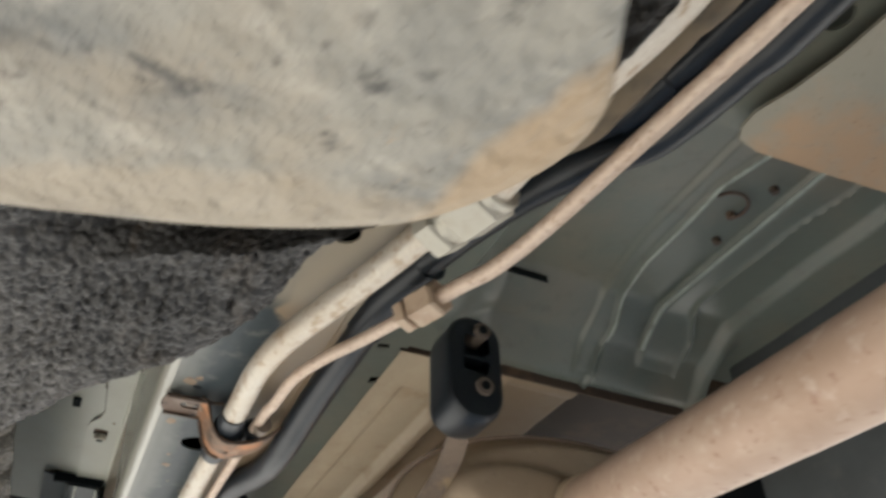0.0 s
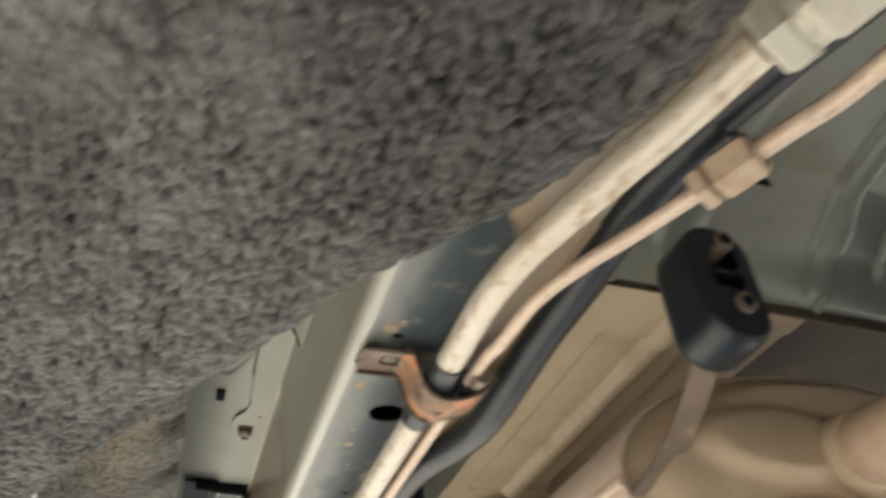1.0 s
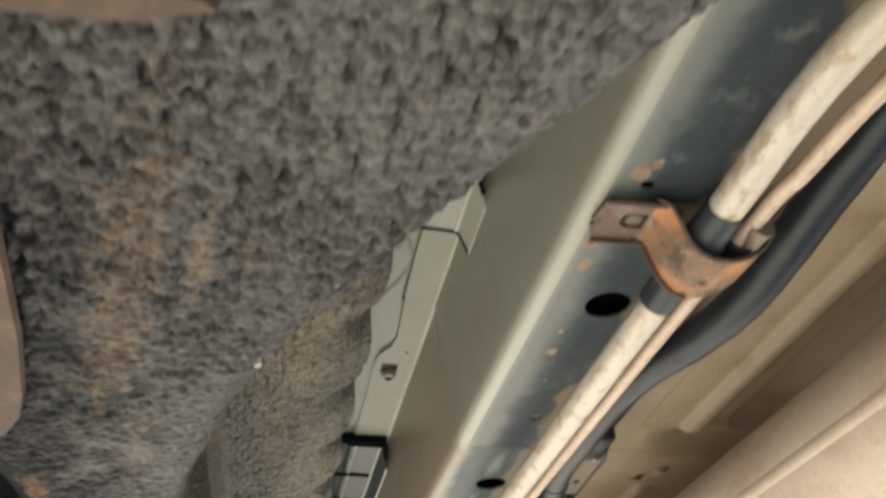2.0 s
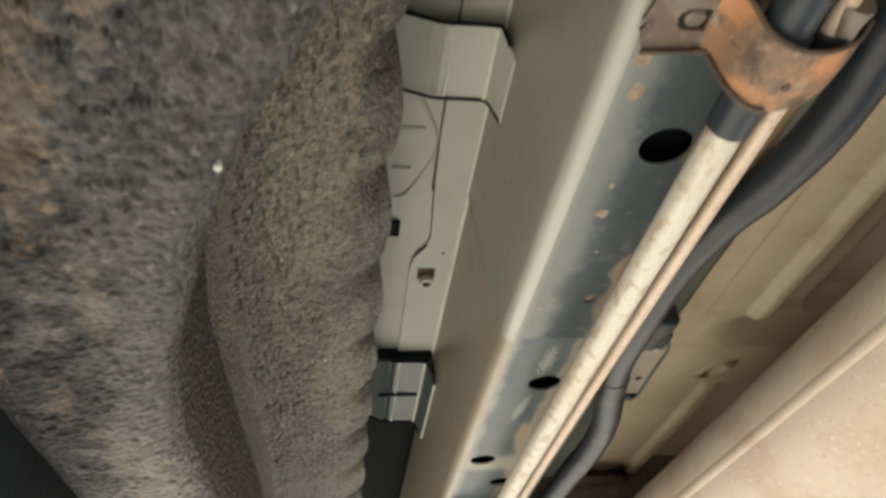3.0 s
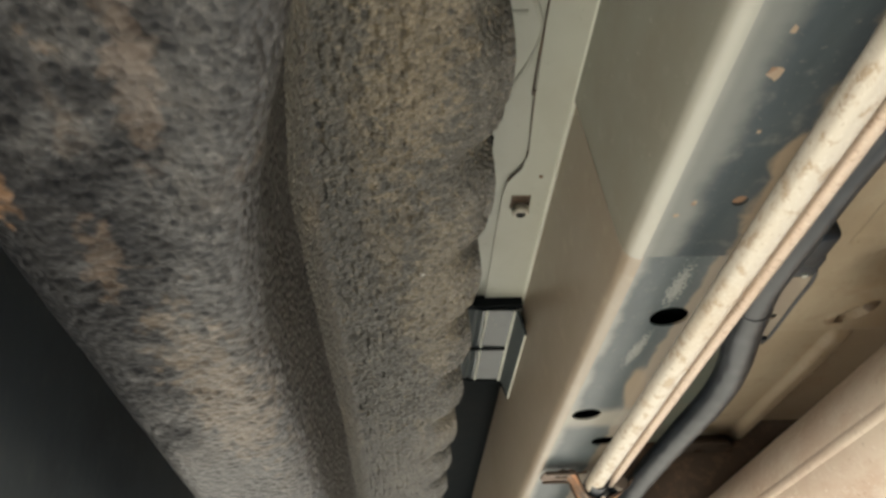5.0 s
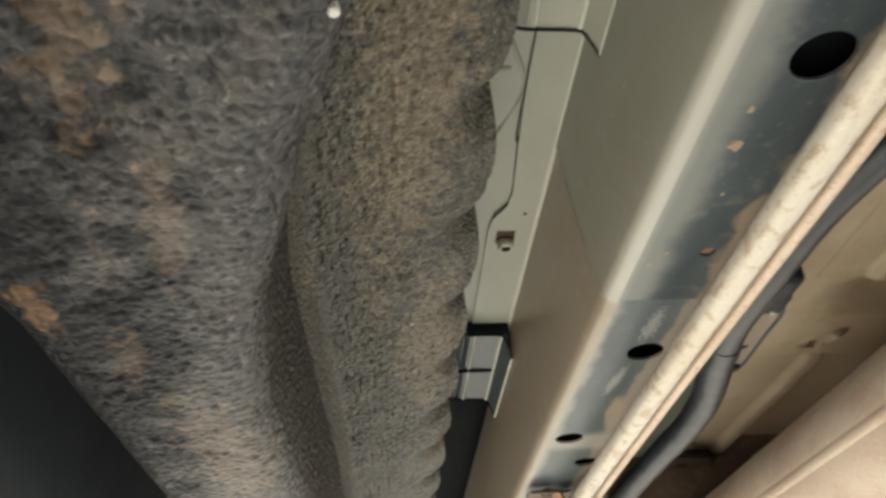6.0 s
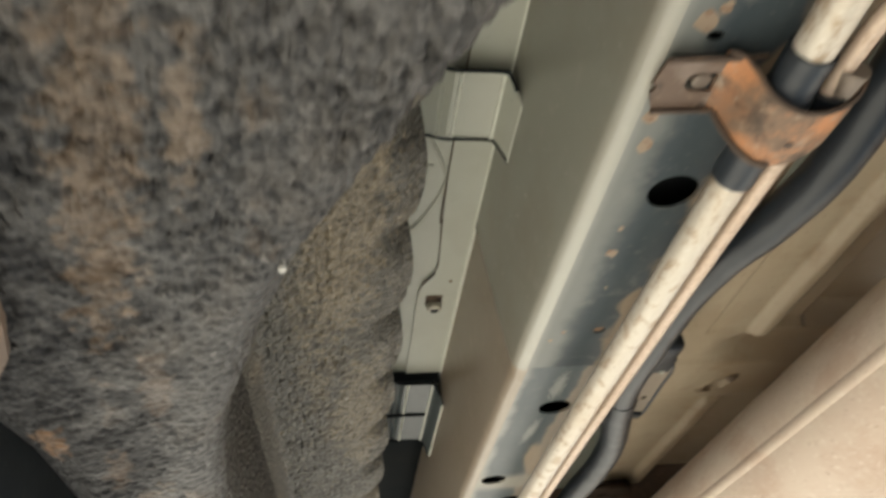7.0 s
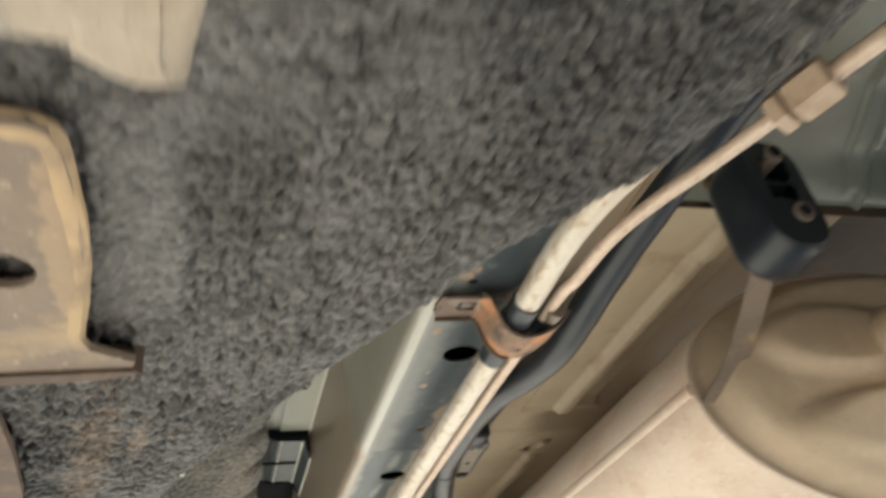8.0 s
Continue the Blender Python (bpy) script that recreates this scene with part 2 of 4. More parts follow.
ALU = material("dusty_aluminium", (0.6, 0.55, 0.47), 0.42, 0.2, [
    (14, (1, 0.5, 1), (0.52, 0.43, 0.32), 0.46, 0.68, 0.75), (110, (1, 0.6, 1), (0.38, 0.28, 0.18), 0.52, 0.61, 0.75), (240, ONE, (0.3, 0.22, 0.15), 0.6, 0.68, 0.6), (420, ONE, (0.72, 0.685, 0.61), 0.55, 0.65, 0.65)], [(90, 0.12, 0.0012), (500, 0.15, 0.0007)], rough_var=0.3)
ALU2 = material("tan_dusty_tube", (0.57, 0.46, 0.37), 0.48, 0.25, [
    (20, (1, 0.5, 1), (0.45, 0.33, 0.235), 0.45, 0.7, 0.7), (240, ONE, (0.33, 0.225, 0.16), 0.54, 0.63, 0.65), (420, ONE, (0.75, 0.68, 0.58), 0.58, 0.66, 0.6)], [(500, 0.12, 0.0006)], rough_var=0.3)
NUT = material("dull_alloy_nut", (0.53, 0.505, 0.43), 0.45, 0.3, [(60, ONE, (0.43, 0.38, 0.29), 0.5, 0.7, 0.7), (300, ONE, (0.25, 0.18, 0.11), 0.62, 0.72, 0.5)], [(300, 0.1, 0.0006)])
BRASS = material("dusty_brown_nut", (0.47, 0.365, 0.27), 0.45, 0.25, [(70, ONE, (0.34, 0.235, 0.16), 0.5, 0.7, 0.7), (300, ONE, (0.56, 0.48, 0.38), 0.58, 0.7, 0.6)], [(300, 0.1, 0.0006)])
RUST2 = material("dark_brown_rust", (0.085, 0.06, 0.045), 0.7, 0, [(60, ONE, (0.17, 0.11, 0.07), 0.52, 0.68, 0.8)], [(250, 0.3, 0.001)])
SPOT = material("tan_rust_spot", (0.32, 0.245, 0.175), 0.7, 0, [(160, ONE, (0.2, 0.11, 0.065), 0.5, 0.64, 0.8)], [(400, 0.3, 0.0008)])
PIN = material("dull_brown_pin_steel", (0.2, 0.165, 0.135), 0.5, 0.3, [(90, ONE, (0.1, 0.075, 0.055), 0.5, 0.66, 0.8)], [(250, 0.2, 0.001)])
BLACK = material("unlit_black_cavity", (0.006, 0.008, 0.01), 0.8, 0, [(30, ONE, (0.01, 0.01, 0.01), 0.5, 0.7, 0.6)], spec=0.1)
BLOCKER = material("dark_blocker_plaster", (0.05, 0.05, 0.048), 0.8, 0, [(3, ONE, (0.08, 0.076, 0.068), 0.45, 0.65, 0.7)], [(60, 0.2, 0.003)])
SHIELD = material("rust_stained_shield", (0.235, 0.22, 0.175), 0.6, 0, [
    (7, ONE, (0.33, 0.215, 0.125), 0.47, 0.6, 0.9), (50, ONE, (0.27, 0.24, 0.19), 0.52, 0.7, 0.6), (200, ONE, (0.13, 0.085, 0.05), 0.6, 0.72, 0.6)], [(200, 0.2, 0.001)])
RUST = material("rusty_steel", (0.2, 0.135, 0.092), 0.6, 0.1, [
    (28, ONE, (0.33, 0.16, 0.08), 0.5, 0.64, 0.8), (22, ONE, (0.52, 0.24, 0.11), 0.5, 0.6, 0.9), (60, ONE, (0.07, 0.052, 0.04), 0.53, 0.66, 0.85), (120, ONE, (0.4, 0.32, 0.24), 0.57, 0.7, 0.65)],
    [(250, 0.3, 0.001)])
RUSTB = material("brown_rusted_steel", (0.15, 0.105, 0.078), 0.6, 0.1, [
    (40, ONE, (0.25, 0.2, 0.165), 0.5, 0.64, 0.8), (70, ONE, (0.06, 0.045, 0.036), 0.53, 0.66, 0.8), (180, ONE, (0.34, 0.25, 0.17), 0.58, 0.7, 0.6)],
    [(250, 0.3, 0.001)])
RUBBER = material("black_rubber", (0.010, 0.014, 0.019), 0.39, 0, [(30, ONE, (0.026, 0.032, 0.038), 0.5, 0.75, 0.6), (200, ONE, (0.085, 0.08, 0.07), 0.66, 0.76, 0.4)], [(300, 0.1, 0.0006)])
SLEEVE = material("dusty_black_sleeve", (0.024, 0.03, 0.038), 0.38, 0, [(40, ONE, (0.05, 0.055, 0.06), 0.48, 0.72, 0.7), (300, ONE, (0.13, 0.12, 0.1), 0.64, 0.74, 0.5)], [(300, 0.1, 0.0006)])
EXHAUST = material("dusty_exhaust_steel", (0.56, 0.46, 0.375), 0.55, 0.1, [
    (9, ONE, (0.47, 0.355, 0.275), 0.45, 0.66, 0.8), (45, (1, 0.5, 1), (0.58, 0.5, 0.405), 0.5, 0.7, 0.65), (26, (1, 0.5, 1), (0.42, 0.28, 0.2), 0.5, 0.68, 0.6), (110, ONE, (0.64, 0.57, 0.48), 0.56, 0.68, 0.5), (200, ONE, (0.27, 0.17, 0.115), 0.61, 0.69, 0.6), (230, ONE, (0.7, 0.63, 0.54), 0.6, 0.67, 0.7)],
    [(120, 0.12, 0.001), (600, 0.12, 0.0005)])
PIPE = material("pinkish_dusty_pipe", (0.42, 0.305, 0.23), 0.55, 0.15, [
    (9, ONE, (0.35, 0.245, 0.175), 0.45, 0.66, 0.8), (45, (1, 0.5, 1), (0.48, 0.375, 0.29), 0.5, 0.7, 0.65), (120, ONE, (0.25, 0.14, 0.095), 0.6, 0.68, 0.75), (60, ONE, (0.56, 0.46, 0.38), 0.56, 0.68, 0.6)],
    [(120, 0.12, 0.001), (600, 0.12, 0.0005)])
CAP = material("ochre_dusted_end_cap", (0.5, 0.395, 0.285), 0.6, 0.1, [
    (9, ONE, (0.43, 0.345, 0.24), 0.45, 0.68, 0.7), (60, ONE, (0.58, 0.485, 0.36), 0.52, 0.72, 0.6), (200, ONE, (0.2, 0.14, 0.09), 0.62, 0.74, 0.6)],
    [(120, 0.12, 0.001), (600, 0.12, 0.0005)])
BEIGE = patches(material("mud_dusted_arm", (0.315, 0.3, 0.26), 0.6, 0, [
    (11, (1, 1.6, 1), (0.15, 0.155, 0.15), 0.5, 0.63, 0.85), (17, ONE, (0.36, 0.29, 0.2), 0.53, 0.68, 0.45), (60, (1, 1.4, 1), (0.45, 0.42, 0.36), 0.56, 0.66, 0.6), (55, (1, 1.5, 1), (0.075, 0.073, 0.068), 0.61, 0.68, 0.85), (130, ONE, (0.44, 0.3, 0.18), 0.66, 0.72, 0.5), (170, ONE, (0.1, 0.09, 0.078), 0.62, 0.7, 0.6)],
    [(70, 0.8, 0.005), (160, 0.7, 0.003), (500, 0.25, 0.0008)]),
    (0.066, 0.07, 0.011, 0.06, 15, (0.45, 0.31, 0.17), 60, 0.9, 0.6), (0.0, 0.12, 0.1, 0.014, -17, (0.42, 0.34, 0.24), 60, 1.2, 0.45), (-0.125, 0.21, 0.03, 0.03, 0, (0.44, 0.34, 0.24), 60, 1.0, 0.5))
OCHRE = material("ochre_dust", (0.4, 0.29, 0.17), 0.7, 0, [(45, ONE, (0.26, 0.19, 0.125), 0.48, 0.62, 0.85), (160, ONE, (0.46, 0.34, 0.2), 0.57, 0.69, 0.6)], [(300, 0.3, 0.001)])
STRAP = patches(material("mud_dusted_strap", (0.21, 0.16, 0.12), 0.65, 0, [
    (25, ONE, (0.16, 0.128, 0.103), 0.42, 0.62, 0.9), (18, ONE, (0.36, 0.265, 0.15), 0.57, 0.68, 0.8), (90, ONE, (0.15, 0.11, 0.08), 0.58, 0.7, 0.75), (260, ONE, (0.5, 0.42, 0.31), 0.6, 0.7, 0.5)], [(160, 0.4, 0.002), (500, 0.2, 0.0008)]),
    (-0.161, 0.325, 0.0055, 0.055, 3, (0.38, 0.275, 0.165), 120, 1.8, 0.55), (-0.172, 0.378, 0.016, 0.01, 10, (0.33, 0.25, 0.16), 120, 2.2, 0.4))
# near-black base puts the shade of cavities into the colour
DARK = material("cavity_shade_black", (0.009, 0.012, 0.014), 0.75, 0, [(12, ONE, (0.016, 0.017, 0.017), 0.45, 0.7, 0.7)], [(120, 0.15, 0.001)], spec=0.1)
STEEL = material("blue_grey_bracket_paint", (0.075, 0.09, 0.094), 0.32, 0, [(40, ONE, (0.06, 0.07, 0.074), 0.45, 0.65, 0.7), (160, ONE, (0.24, 0.22, 0.18), 0.62, 0.72, 0.6)], [(300, 0.1, 0.0008)])
# lighter green that paints bright reflections on the tongue rims
RIM = material("tongue_rim_highlight", (0.34, 0.38, 0.335), 0.3, 0, [(60, ONE, (0.1, 0.11, 0.095), 0.5, 0.7, 0.6)], [(300, 0.1, 0.0006)])
SIDEP = material("dark_blue_grey_paint", (0.085, 0.095, 0.1), 0.5, 0, [(5, ONE, (0.05, 0.055, 0.058), 0.42, 0.65, 0.8), (40, ONE, (0.12, 0.125, 0.12), 0.55, 0.72, 0.5)], [(90, 0.2, 0.002)])
DUSTY = material("brown_dusty_rubber", (0.15, 0.118, 0.08), 0.75, 0, [(30, ONE, (0.07, 0.06, 0.048), 0.48, 0.66, 0.8), (90, ONE, (0.15, 0.11, 0.07), 0.55, 0.7, 0.6)], [(200, 0.3, 0.001)])
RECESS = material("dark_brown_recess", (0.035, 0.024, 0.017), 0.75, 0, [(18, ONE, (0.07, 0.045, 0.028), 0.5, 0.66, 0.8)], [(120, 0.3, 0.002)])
FLECK = material("white_fleck", (0.5, 0.5, 0.47), 0.4, 0, [(300, ONE, (0.6, 0.58, 0.52), 0.5, 0.6, 0.5)])
CONCRETE = material("pale_concrete", (0.415, 0.39, 0.337), 0.85, 0, [(0.6, ONE, (0.335, 0.315, 0.27), 0.4, 0.65, 0.7), (9, ONE, (0.455, 0.43, 0.375), 0.5, 0.7, 0.5)], [(40, 0.2, 0.004)])


# ---- mesh helpers ----
def link(name, verts, faces, mat, parent=None, label="", angle=40):
    me = bpy.data.meshes.new(name)
    me.from_pydata(verts, [], faces)
    me.materials.append(mat)
    me.polygons.foreach_set("use_smooth", [True] * len(me.polygons))
    me.set_sharp_from_angle(angle=radians(angle))
    ob = new(name, me)
    ob.parent = parent
    if label:
        ob["label"] = label
    return ob


def part(name, bm, mat, parent=None, label="", angle=40):
    bmesh.ops.recalc_face_normals(bm, faces=bm.faces)
    me = bpy.data.meshes.new(name)
    bm.to_mesh(me)
    bm.free()
    me.materials.append(mat)
    me.polygons.foreach_set("use_smooth", [True] * len(me.polygons))
    me.set_sharp_from_angle(angle=radians(angle))
    ob = new(name, me)
    ob.parent = parent
    if label:
        ob["label"] = label
    return ob


def thing(name, label, category, group="", at=(0, 0, 0)):
    ob = new(name)
    ob.empty_display_size = 0.02
    return tagged(ob, label, category, group)


def smooth_path(points, step=0.006):
    """Catmull-Rom through the points."""
    p = [Vector(q) for q in points]
    p = [p[0] * 2 - p[1]] + p + [p[-1] * 2 - p[-2]]
    out = []
    for i in range(1, len(p) - 2):
        n = max(2, int((p[i + 1] - p[i]).length / step))
        for k in range(n):
            t = k / n
            a, b, c, d = p[i - 1], p[i], p[i + 1], p[i + 2]
            out.append(0.5 * ((2 * b) + (c - a) * t + (2 * a - 5 * b + 4 * c - d) * t * t + (3 * b - a - 3 * c + d) * t ** 3))
    out.append(p[-2])
    return out


def tube(bm, pts, radius, seg=20, wobble=0.0):
    """Adds a closed tube along pts; radius may be a function of the index fraction."""
    rings, up = [], Vector((0, 0, 1))
    for i, q in enumerate(pts):
        d = (pts[min(i + 1, len(pts) - 1)] - pts[max(i - 1, 0)]).normalized()
        side = d.cross(up)
        side = side.normalized() if side.length > 1e-4 else Vector((1, 0, 0))
        top = side.cross(d)
        r = radius(i / (len(pts) - 1)) if callable(radius) else radius
        ring = []
        for k in range(seg):
            a = 2 * math.pi * k / seg
            rr = r * (1 + wobble * noise.noise(q * 60 + Vector((k * 0.9, 0, 0))))
            ring.append(bm.verts.new(q + side * math.cos(a) * rr + top * math.sin(a) * rr))
        rings.append(ring)
    for a, b in zip(rings, rings[1:]):
        for k in range(seg):
            bm.faces.new((a[k], a[(k + 1) % seg], b[(k + 1) % seg], b[k]))
    bm.faces.new(rings[0])
    bm.faces.new(rings[-1][::-1])


def strip(bm, profile, y0, y1, thick, rows=1, outward=1):
    """A bent sheet: profile of (x, z) swept along y, with thickness to one side."""
    n = len(profile)
    nor = []
    for i in range(n):
        a, b = profile[max(i - 1, 0)], profile[min(i + 1, n - 1)]
        d = Vector((b[0] - a[0], b[1] - a[1])).normalized()
        nor.append((-d[1] * outward, d[0] * outward))
    loops = []
    for r in range(rows + 1):
        y = y0 + (y1 - y0) * r / rows
        outer = [bm.verts.new((x, y, z)) for x, z in profile]
        inner = [bm.verts.new((x + nx * thick, y, z + nz * thick)) for (x, z), (nx, nz) in zip(profile, nor)]
        loops.append(outer + inner[::-1])
    m = 2 * n
    for a, b in zip(loops, loops[1:]):
        for k in range(m):
            bm.faces.new((a[k], a[(k + 1) % m], b[(k + 1) % m], b[k]))
    for lp in (loops[0], loops[-1]):
        for k in range(n - 1):
            bm.faces.new((lp[k], lp[k + 1], lp[m - 2 - k], lp[m - 1 - k]))


def circle(cx, cy, rx, ry=None, n=28):
    ry = ry or rx
    return [(cx + rx * math.cos(2 * math.pi * k / n), cy + ry * math.sin(2 * math.pi * k / n)) for k in range(n)]


def holed_plate(bm, outline, holes, z, thick):
    """A flat plate with holes through it; z is its lower face."""
    part_bm = bmesh.new()
    for loop in [outline, *holes]:
        vs = [part_bm.verts.new((x, y, z)) for x, y in loop]
        for a, b in zip(vs, vs[1:] + vs[:1]):
            part_bm.edges.new((a, b))
    bmesh.ops.triangle_fill(part_bm, use_beauty=True, edges=part_bm.edges[:])
    got = bmesh.ops.extrude_face_region(part_bm, geom=part_bm.faces[:])
    bmesh.ops.translate(part_bm, vec=(0, 0, thick), verts=[v for v in got["geom"] if isinstance(v, bmesh.types.BMVert)])
    tmp = bpy.data.meshes.new("tmp")
    part_bm.to_mesh(tmp)
    part_bm.free()
    bm.from_mesh(tmp)
    bpy.data.meshes.remove(tmp)


def box(bm, lo, hi, bevel=0.0, seg=2):
    c, s = (Vector(lo) + Vector(hi)) / 2, Vector(hi) - Vector(lo)
    got = bmesh.ops.create_cube(bm, size=1, matrix=Matrix.LocRotScale(c, None, s))
    if bevel:
        es = list({e for v in got["verts"] for e in v.link_edges})
        bmesh.ops.bevel(bm, geom=es, offset=bevel, segments=seg, affect="EDGES", profile=0.5)


def prism(bm, a, b, radius, sides, twist=0.0, chamfer=0.0):
    """A prism (hexagon nut or disc) from a to b."""
    a, b = Vector(a), Vector(b)
    d = (b - a).normalized()
    side = d.cross(Vector((0, 0, 1))) if abs(d.z) < 0.95 else d.cross(Vector((1, 0, 0)))
    side.normalize()
    top = side.cross(d)
    ch = chamfer
    stations = [(a, radius - ch), (a + d * ch, radius), (b - d * ch, radius), (b, radius - ch)] if ch else [(a, radius), (b, radius)]
    rings = []
    for q, r in stations:
        rings.append([bm.verts.new(q + side * r * math.cos(twist + 2 * math.pi * k / sides) + top * r * math.sin(twist + 2 * math.pi * k / sides)) for k in range(sides)])
    for u, v in zip(rings, rings[1:]):
        for k in range(sides):
            bm.faces.new((u[k], u[(k + 1) % sides], v[(k + 1) % sides], v[k]))
    bm.faces.new(rings[0])
    bm.faces.new(rings[-1][::-1])


def arc(cx, cz, r, a0, a1, n=6):
    return [(cx + r * math.cos(radians(a0 + (a1 - a0) * k / n)), cz + r * math.sin(radians(a0 + (a1 - a0) * k / n))) for k in range(n + 1)]


def lattice(seed, n=256):
    return np.random.RandomState(seed).rand(n, n)


def value_noise(x, y, cell, seed):
    """Smooth lattice noise, 0 to 1, for arrays."""
    tab = lattice(seed)
    u, v = x / cell + 1000, y / cell + 1000
    i, j = np.floor(u).astype(int), np.floor(v).astype(int)
    f, g = u - i, v - j
    f, g = f * f * (3 - 2 * f), g * g * (3 - 2 * g)
    at = lambda a, b: tab[a % 256, b % 256]
    return (at(i, j) * (1 - f) + at(i + 1, j) * f) * (1 - g) + (at(i, j + 1) * (1 - f) + at(i + 1, j + 1) * f) * g


def pebbles(x, y, cell, seed):
    """Rounded lumps with narrow valleys between, 0 to 1."""
    i, j = np.floor(x / cell).astype(int), np.floor(y / cell).astype(int)
    tx, ty = lattice(seed), lattice(seed + 1)
    near = np.full(x.shape, 9.0)
    for a in (-1, 0, 1):
        for b in (-1, 0, 1):
            px = (i + a + 0.15 + 0.7 * tx[(i + a) % 256, (j + b) % 256]) * cell
            py = (j + b + 0.15 + 0.7 * ty[(i + a) % 256, (j + b) % 256]) * cell
            near = np.minimum(near, np.hypot(x - px, y - py) / cell)
    return np.clip(1 - near * near * 1.5, 0, 1)


def sheet(name, X, Y, Zs, mat, parent, label="", keep=None):
    """A surface from three equal 2-D arrays."""
    r, c = X.shape
    verts = np.stack([X, Y, Zs], -1).reshape(-1, 3)
    k = np.arange(r * c).reshape(r, c)
    quads = np.stack([k[:-1, :-1], k[:-1, 1:], k[1:, 1:], k[1:, :-1]], -1).reshape(-1, 4)
    if keep is not None:
        quads = quads[(keep[:-1, :-1] & keep[1:, 1:]).ravel()]
    return link(name, verts.tolist(), quads.tolist(), mat, parent, label, 70)


# ---- ground ----
bm = bmesh.new()
bmesh.ops.create_grid(bm, x_segments=24, y_segments=24, size=400)
ground = part("ground", bm, CONCRETE)
tagged(ground, "pale concrete ground below the raised van", "ground", kind="structure")

# unseen wall, added to block ground light from behind
bm = bmesh.new()
box(bm, (-1.6, -1.42, 0.0), (1.6, -1.301, 2.1))
rear_wall = part("added_wall_south", bm, BLOCKER)
tagged(rear_wall, "dark unseen wall added behind the raised van", "wall", kind="structure")

# ---- van body: rail, flange, floor ----
body = thing("van_underbody", "grey-green painted van underbody with dusty tan floor panels", "van underbody")
RB = 1.757


def rail_section(y0, y1, inset, holes, side, under):
    x0, x1, zb = 0.028 + inset, 0.142 - inset, RB + inset
    r = 0.0095
    bm = bmesh.new()
    left = [(x0 - 0.0145, 1.906), (x0 - 0.0045, zb + r + 0.004)] + arc(x0 + r - 0.0035, zb + r, r, 178, 270, 10)[1:]
    strip(bm, left, y0, y1, 0.002, 1, -1)
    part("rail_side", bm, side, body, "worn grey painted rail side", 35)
    bm = bmesh.new()
    right = arc(x1 - r, zb + r, r, 270, 360, 6) + [(x1 + 0.006, 1.851)]
    strip(bm, right, y0, y1, 0.002, 1, -1)
    xa, xb = left[-1][0], right[0][0]
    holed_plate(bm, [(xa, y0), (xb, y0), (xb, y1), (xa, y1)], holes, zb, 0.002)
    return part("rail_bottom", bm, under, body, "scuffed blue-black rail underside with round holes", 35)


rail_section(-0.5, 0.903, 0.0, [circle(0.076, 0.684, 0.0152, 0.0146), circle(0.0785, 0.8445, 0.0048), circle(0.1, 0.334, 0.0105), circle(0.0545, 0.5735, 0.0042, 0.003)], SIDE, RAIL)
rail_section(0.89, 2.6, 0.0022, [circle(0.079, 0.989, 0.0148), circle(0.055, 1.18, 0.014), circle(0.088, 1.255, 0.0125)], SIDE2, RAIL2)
bm = bmesh.new()
tube(bm, [Vector((0.0128, 0.9045, 1.905)), Vector((0.0178, 0.9045, 1.835)), Vector((0.0232, 0.9045, 1.77))], 0.0011, 8)
part("lap_seam", bm, RUST2, body, "dark seam across the rail side")
bm = bmesh.new()
prism(bm, (0.0785, 0.8445, 1.766), (0.0785, 0.8445, 1.7585), 0.0046, 18, 0, 0.0008)
part("rail_screw", bm, RUST, body, "rusty screw in the rail")

# black sheet added so the rail holes show shade
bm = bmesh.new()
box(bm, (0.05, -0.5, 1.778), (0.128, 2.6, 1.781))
part("rail_hole_black", bm, BLACK, body, "black sheet for the shade inside the rail")

rnd = random.Random(4)
for x, y, r in ((0.0455, 0.645, 0.0055), (0.047, 0.566, 0.006), (0.0415, 0.624, 0.005), (0.0535, 0.558, 0.0035), (0.0575, 0.744, 0.0048), (0.0555, 0.718, 0.0024), (0.051, 0.846, 0.002), (0.0435, 0.858, 0.0018), (0.066, 0.785, 0.0014)):
    bm = bmesh.new()
    rim = [(x + r * (0.6 + 0.5 * rnd.random()) * math.cos(k * 0.571), y + r * 1.2 * (0.6 + 0.5 * rnd.random()) * math.sin(k * 0.571)) for k in range(11)]
    holed_plate(bm, rim, [], RB - 0.0001, 0.001)
    part("rust_spot", bm, SPOT, body, "tan rust spot on the rail")

# flange beside the rail: a lower sheet and a lapped strip over it
bm = bmesh.new()
strip(bm, [(-0.2, 1.925), (-0.075, 1.914), (-0.05, 1.909), (-0.026, 1.9075), (0.012, 1.9065)], 0.2, 1.36, 0.002, 1, 1)
part("flange_plate", bm, FLANGE, body, "pale grey-green welded flange", 20)
bm = bmesh.new()
edge_line = [(-0.021, 0.2), (-0.0215, 0.83), (-0.019, 0.9), (-0.015, 0.965), (-0.018, 0.985), (-0.028, 1.002), (-0.031, 1.02), (-0.03, 1.36)]
holed_plate(bm, [(0.0128, 0.2)] + edge_line + [(0.0128, 1.36)], [[(-0.0225, 1.021), (-0.0045, 1.021), (-0.0045, 1.041), (-0.0225, 1.041)]], 1.9035, 0.0018)
part("lapped_strip", bm, FLANGE, body, "pale grey-green lapped seam strip", 20)
bm = bmesh.new()
tube(bm, smooth_path([(x - 0.0003, y, 1.9042) for x, y in edge_line[:6]], 0.01), 0.0008, 6)
part("seam_line", bm, RUST2, body, "dark line along the lapped seam")
# thin bead added to carry the flange edge's painted glint
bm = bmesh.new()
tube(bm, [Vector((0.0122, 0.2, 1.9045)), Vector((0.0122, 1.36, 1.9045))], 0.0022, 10)
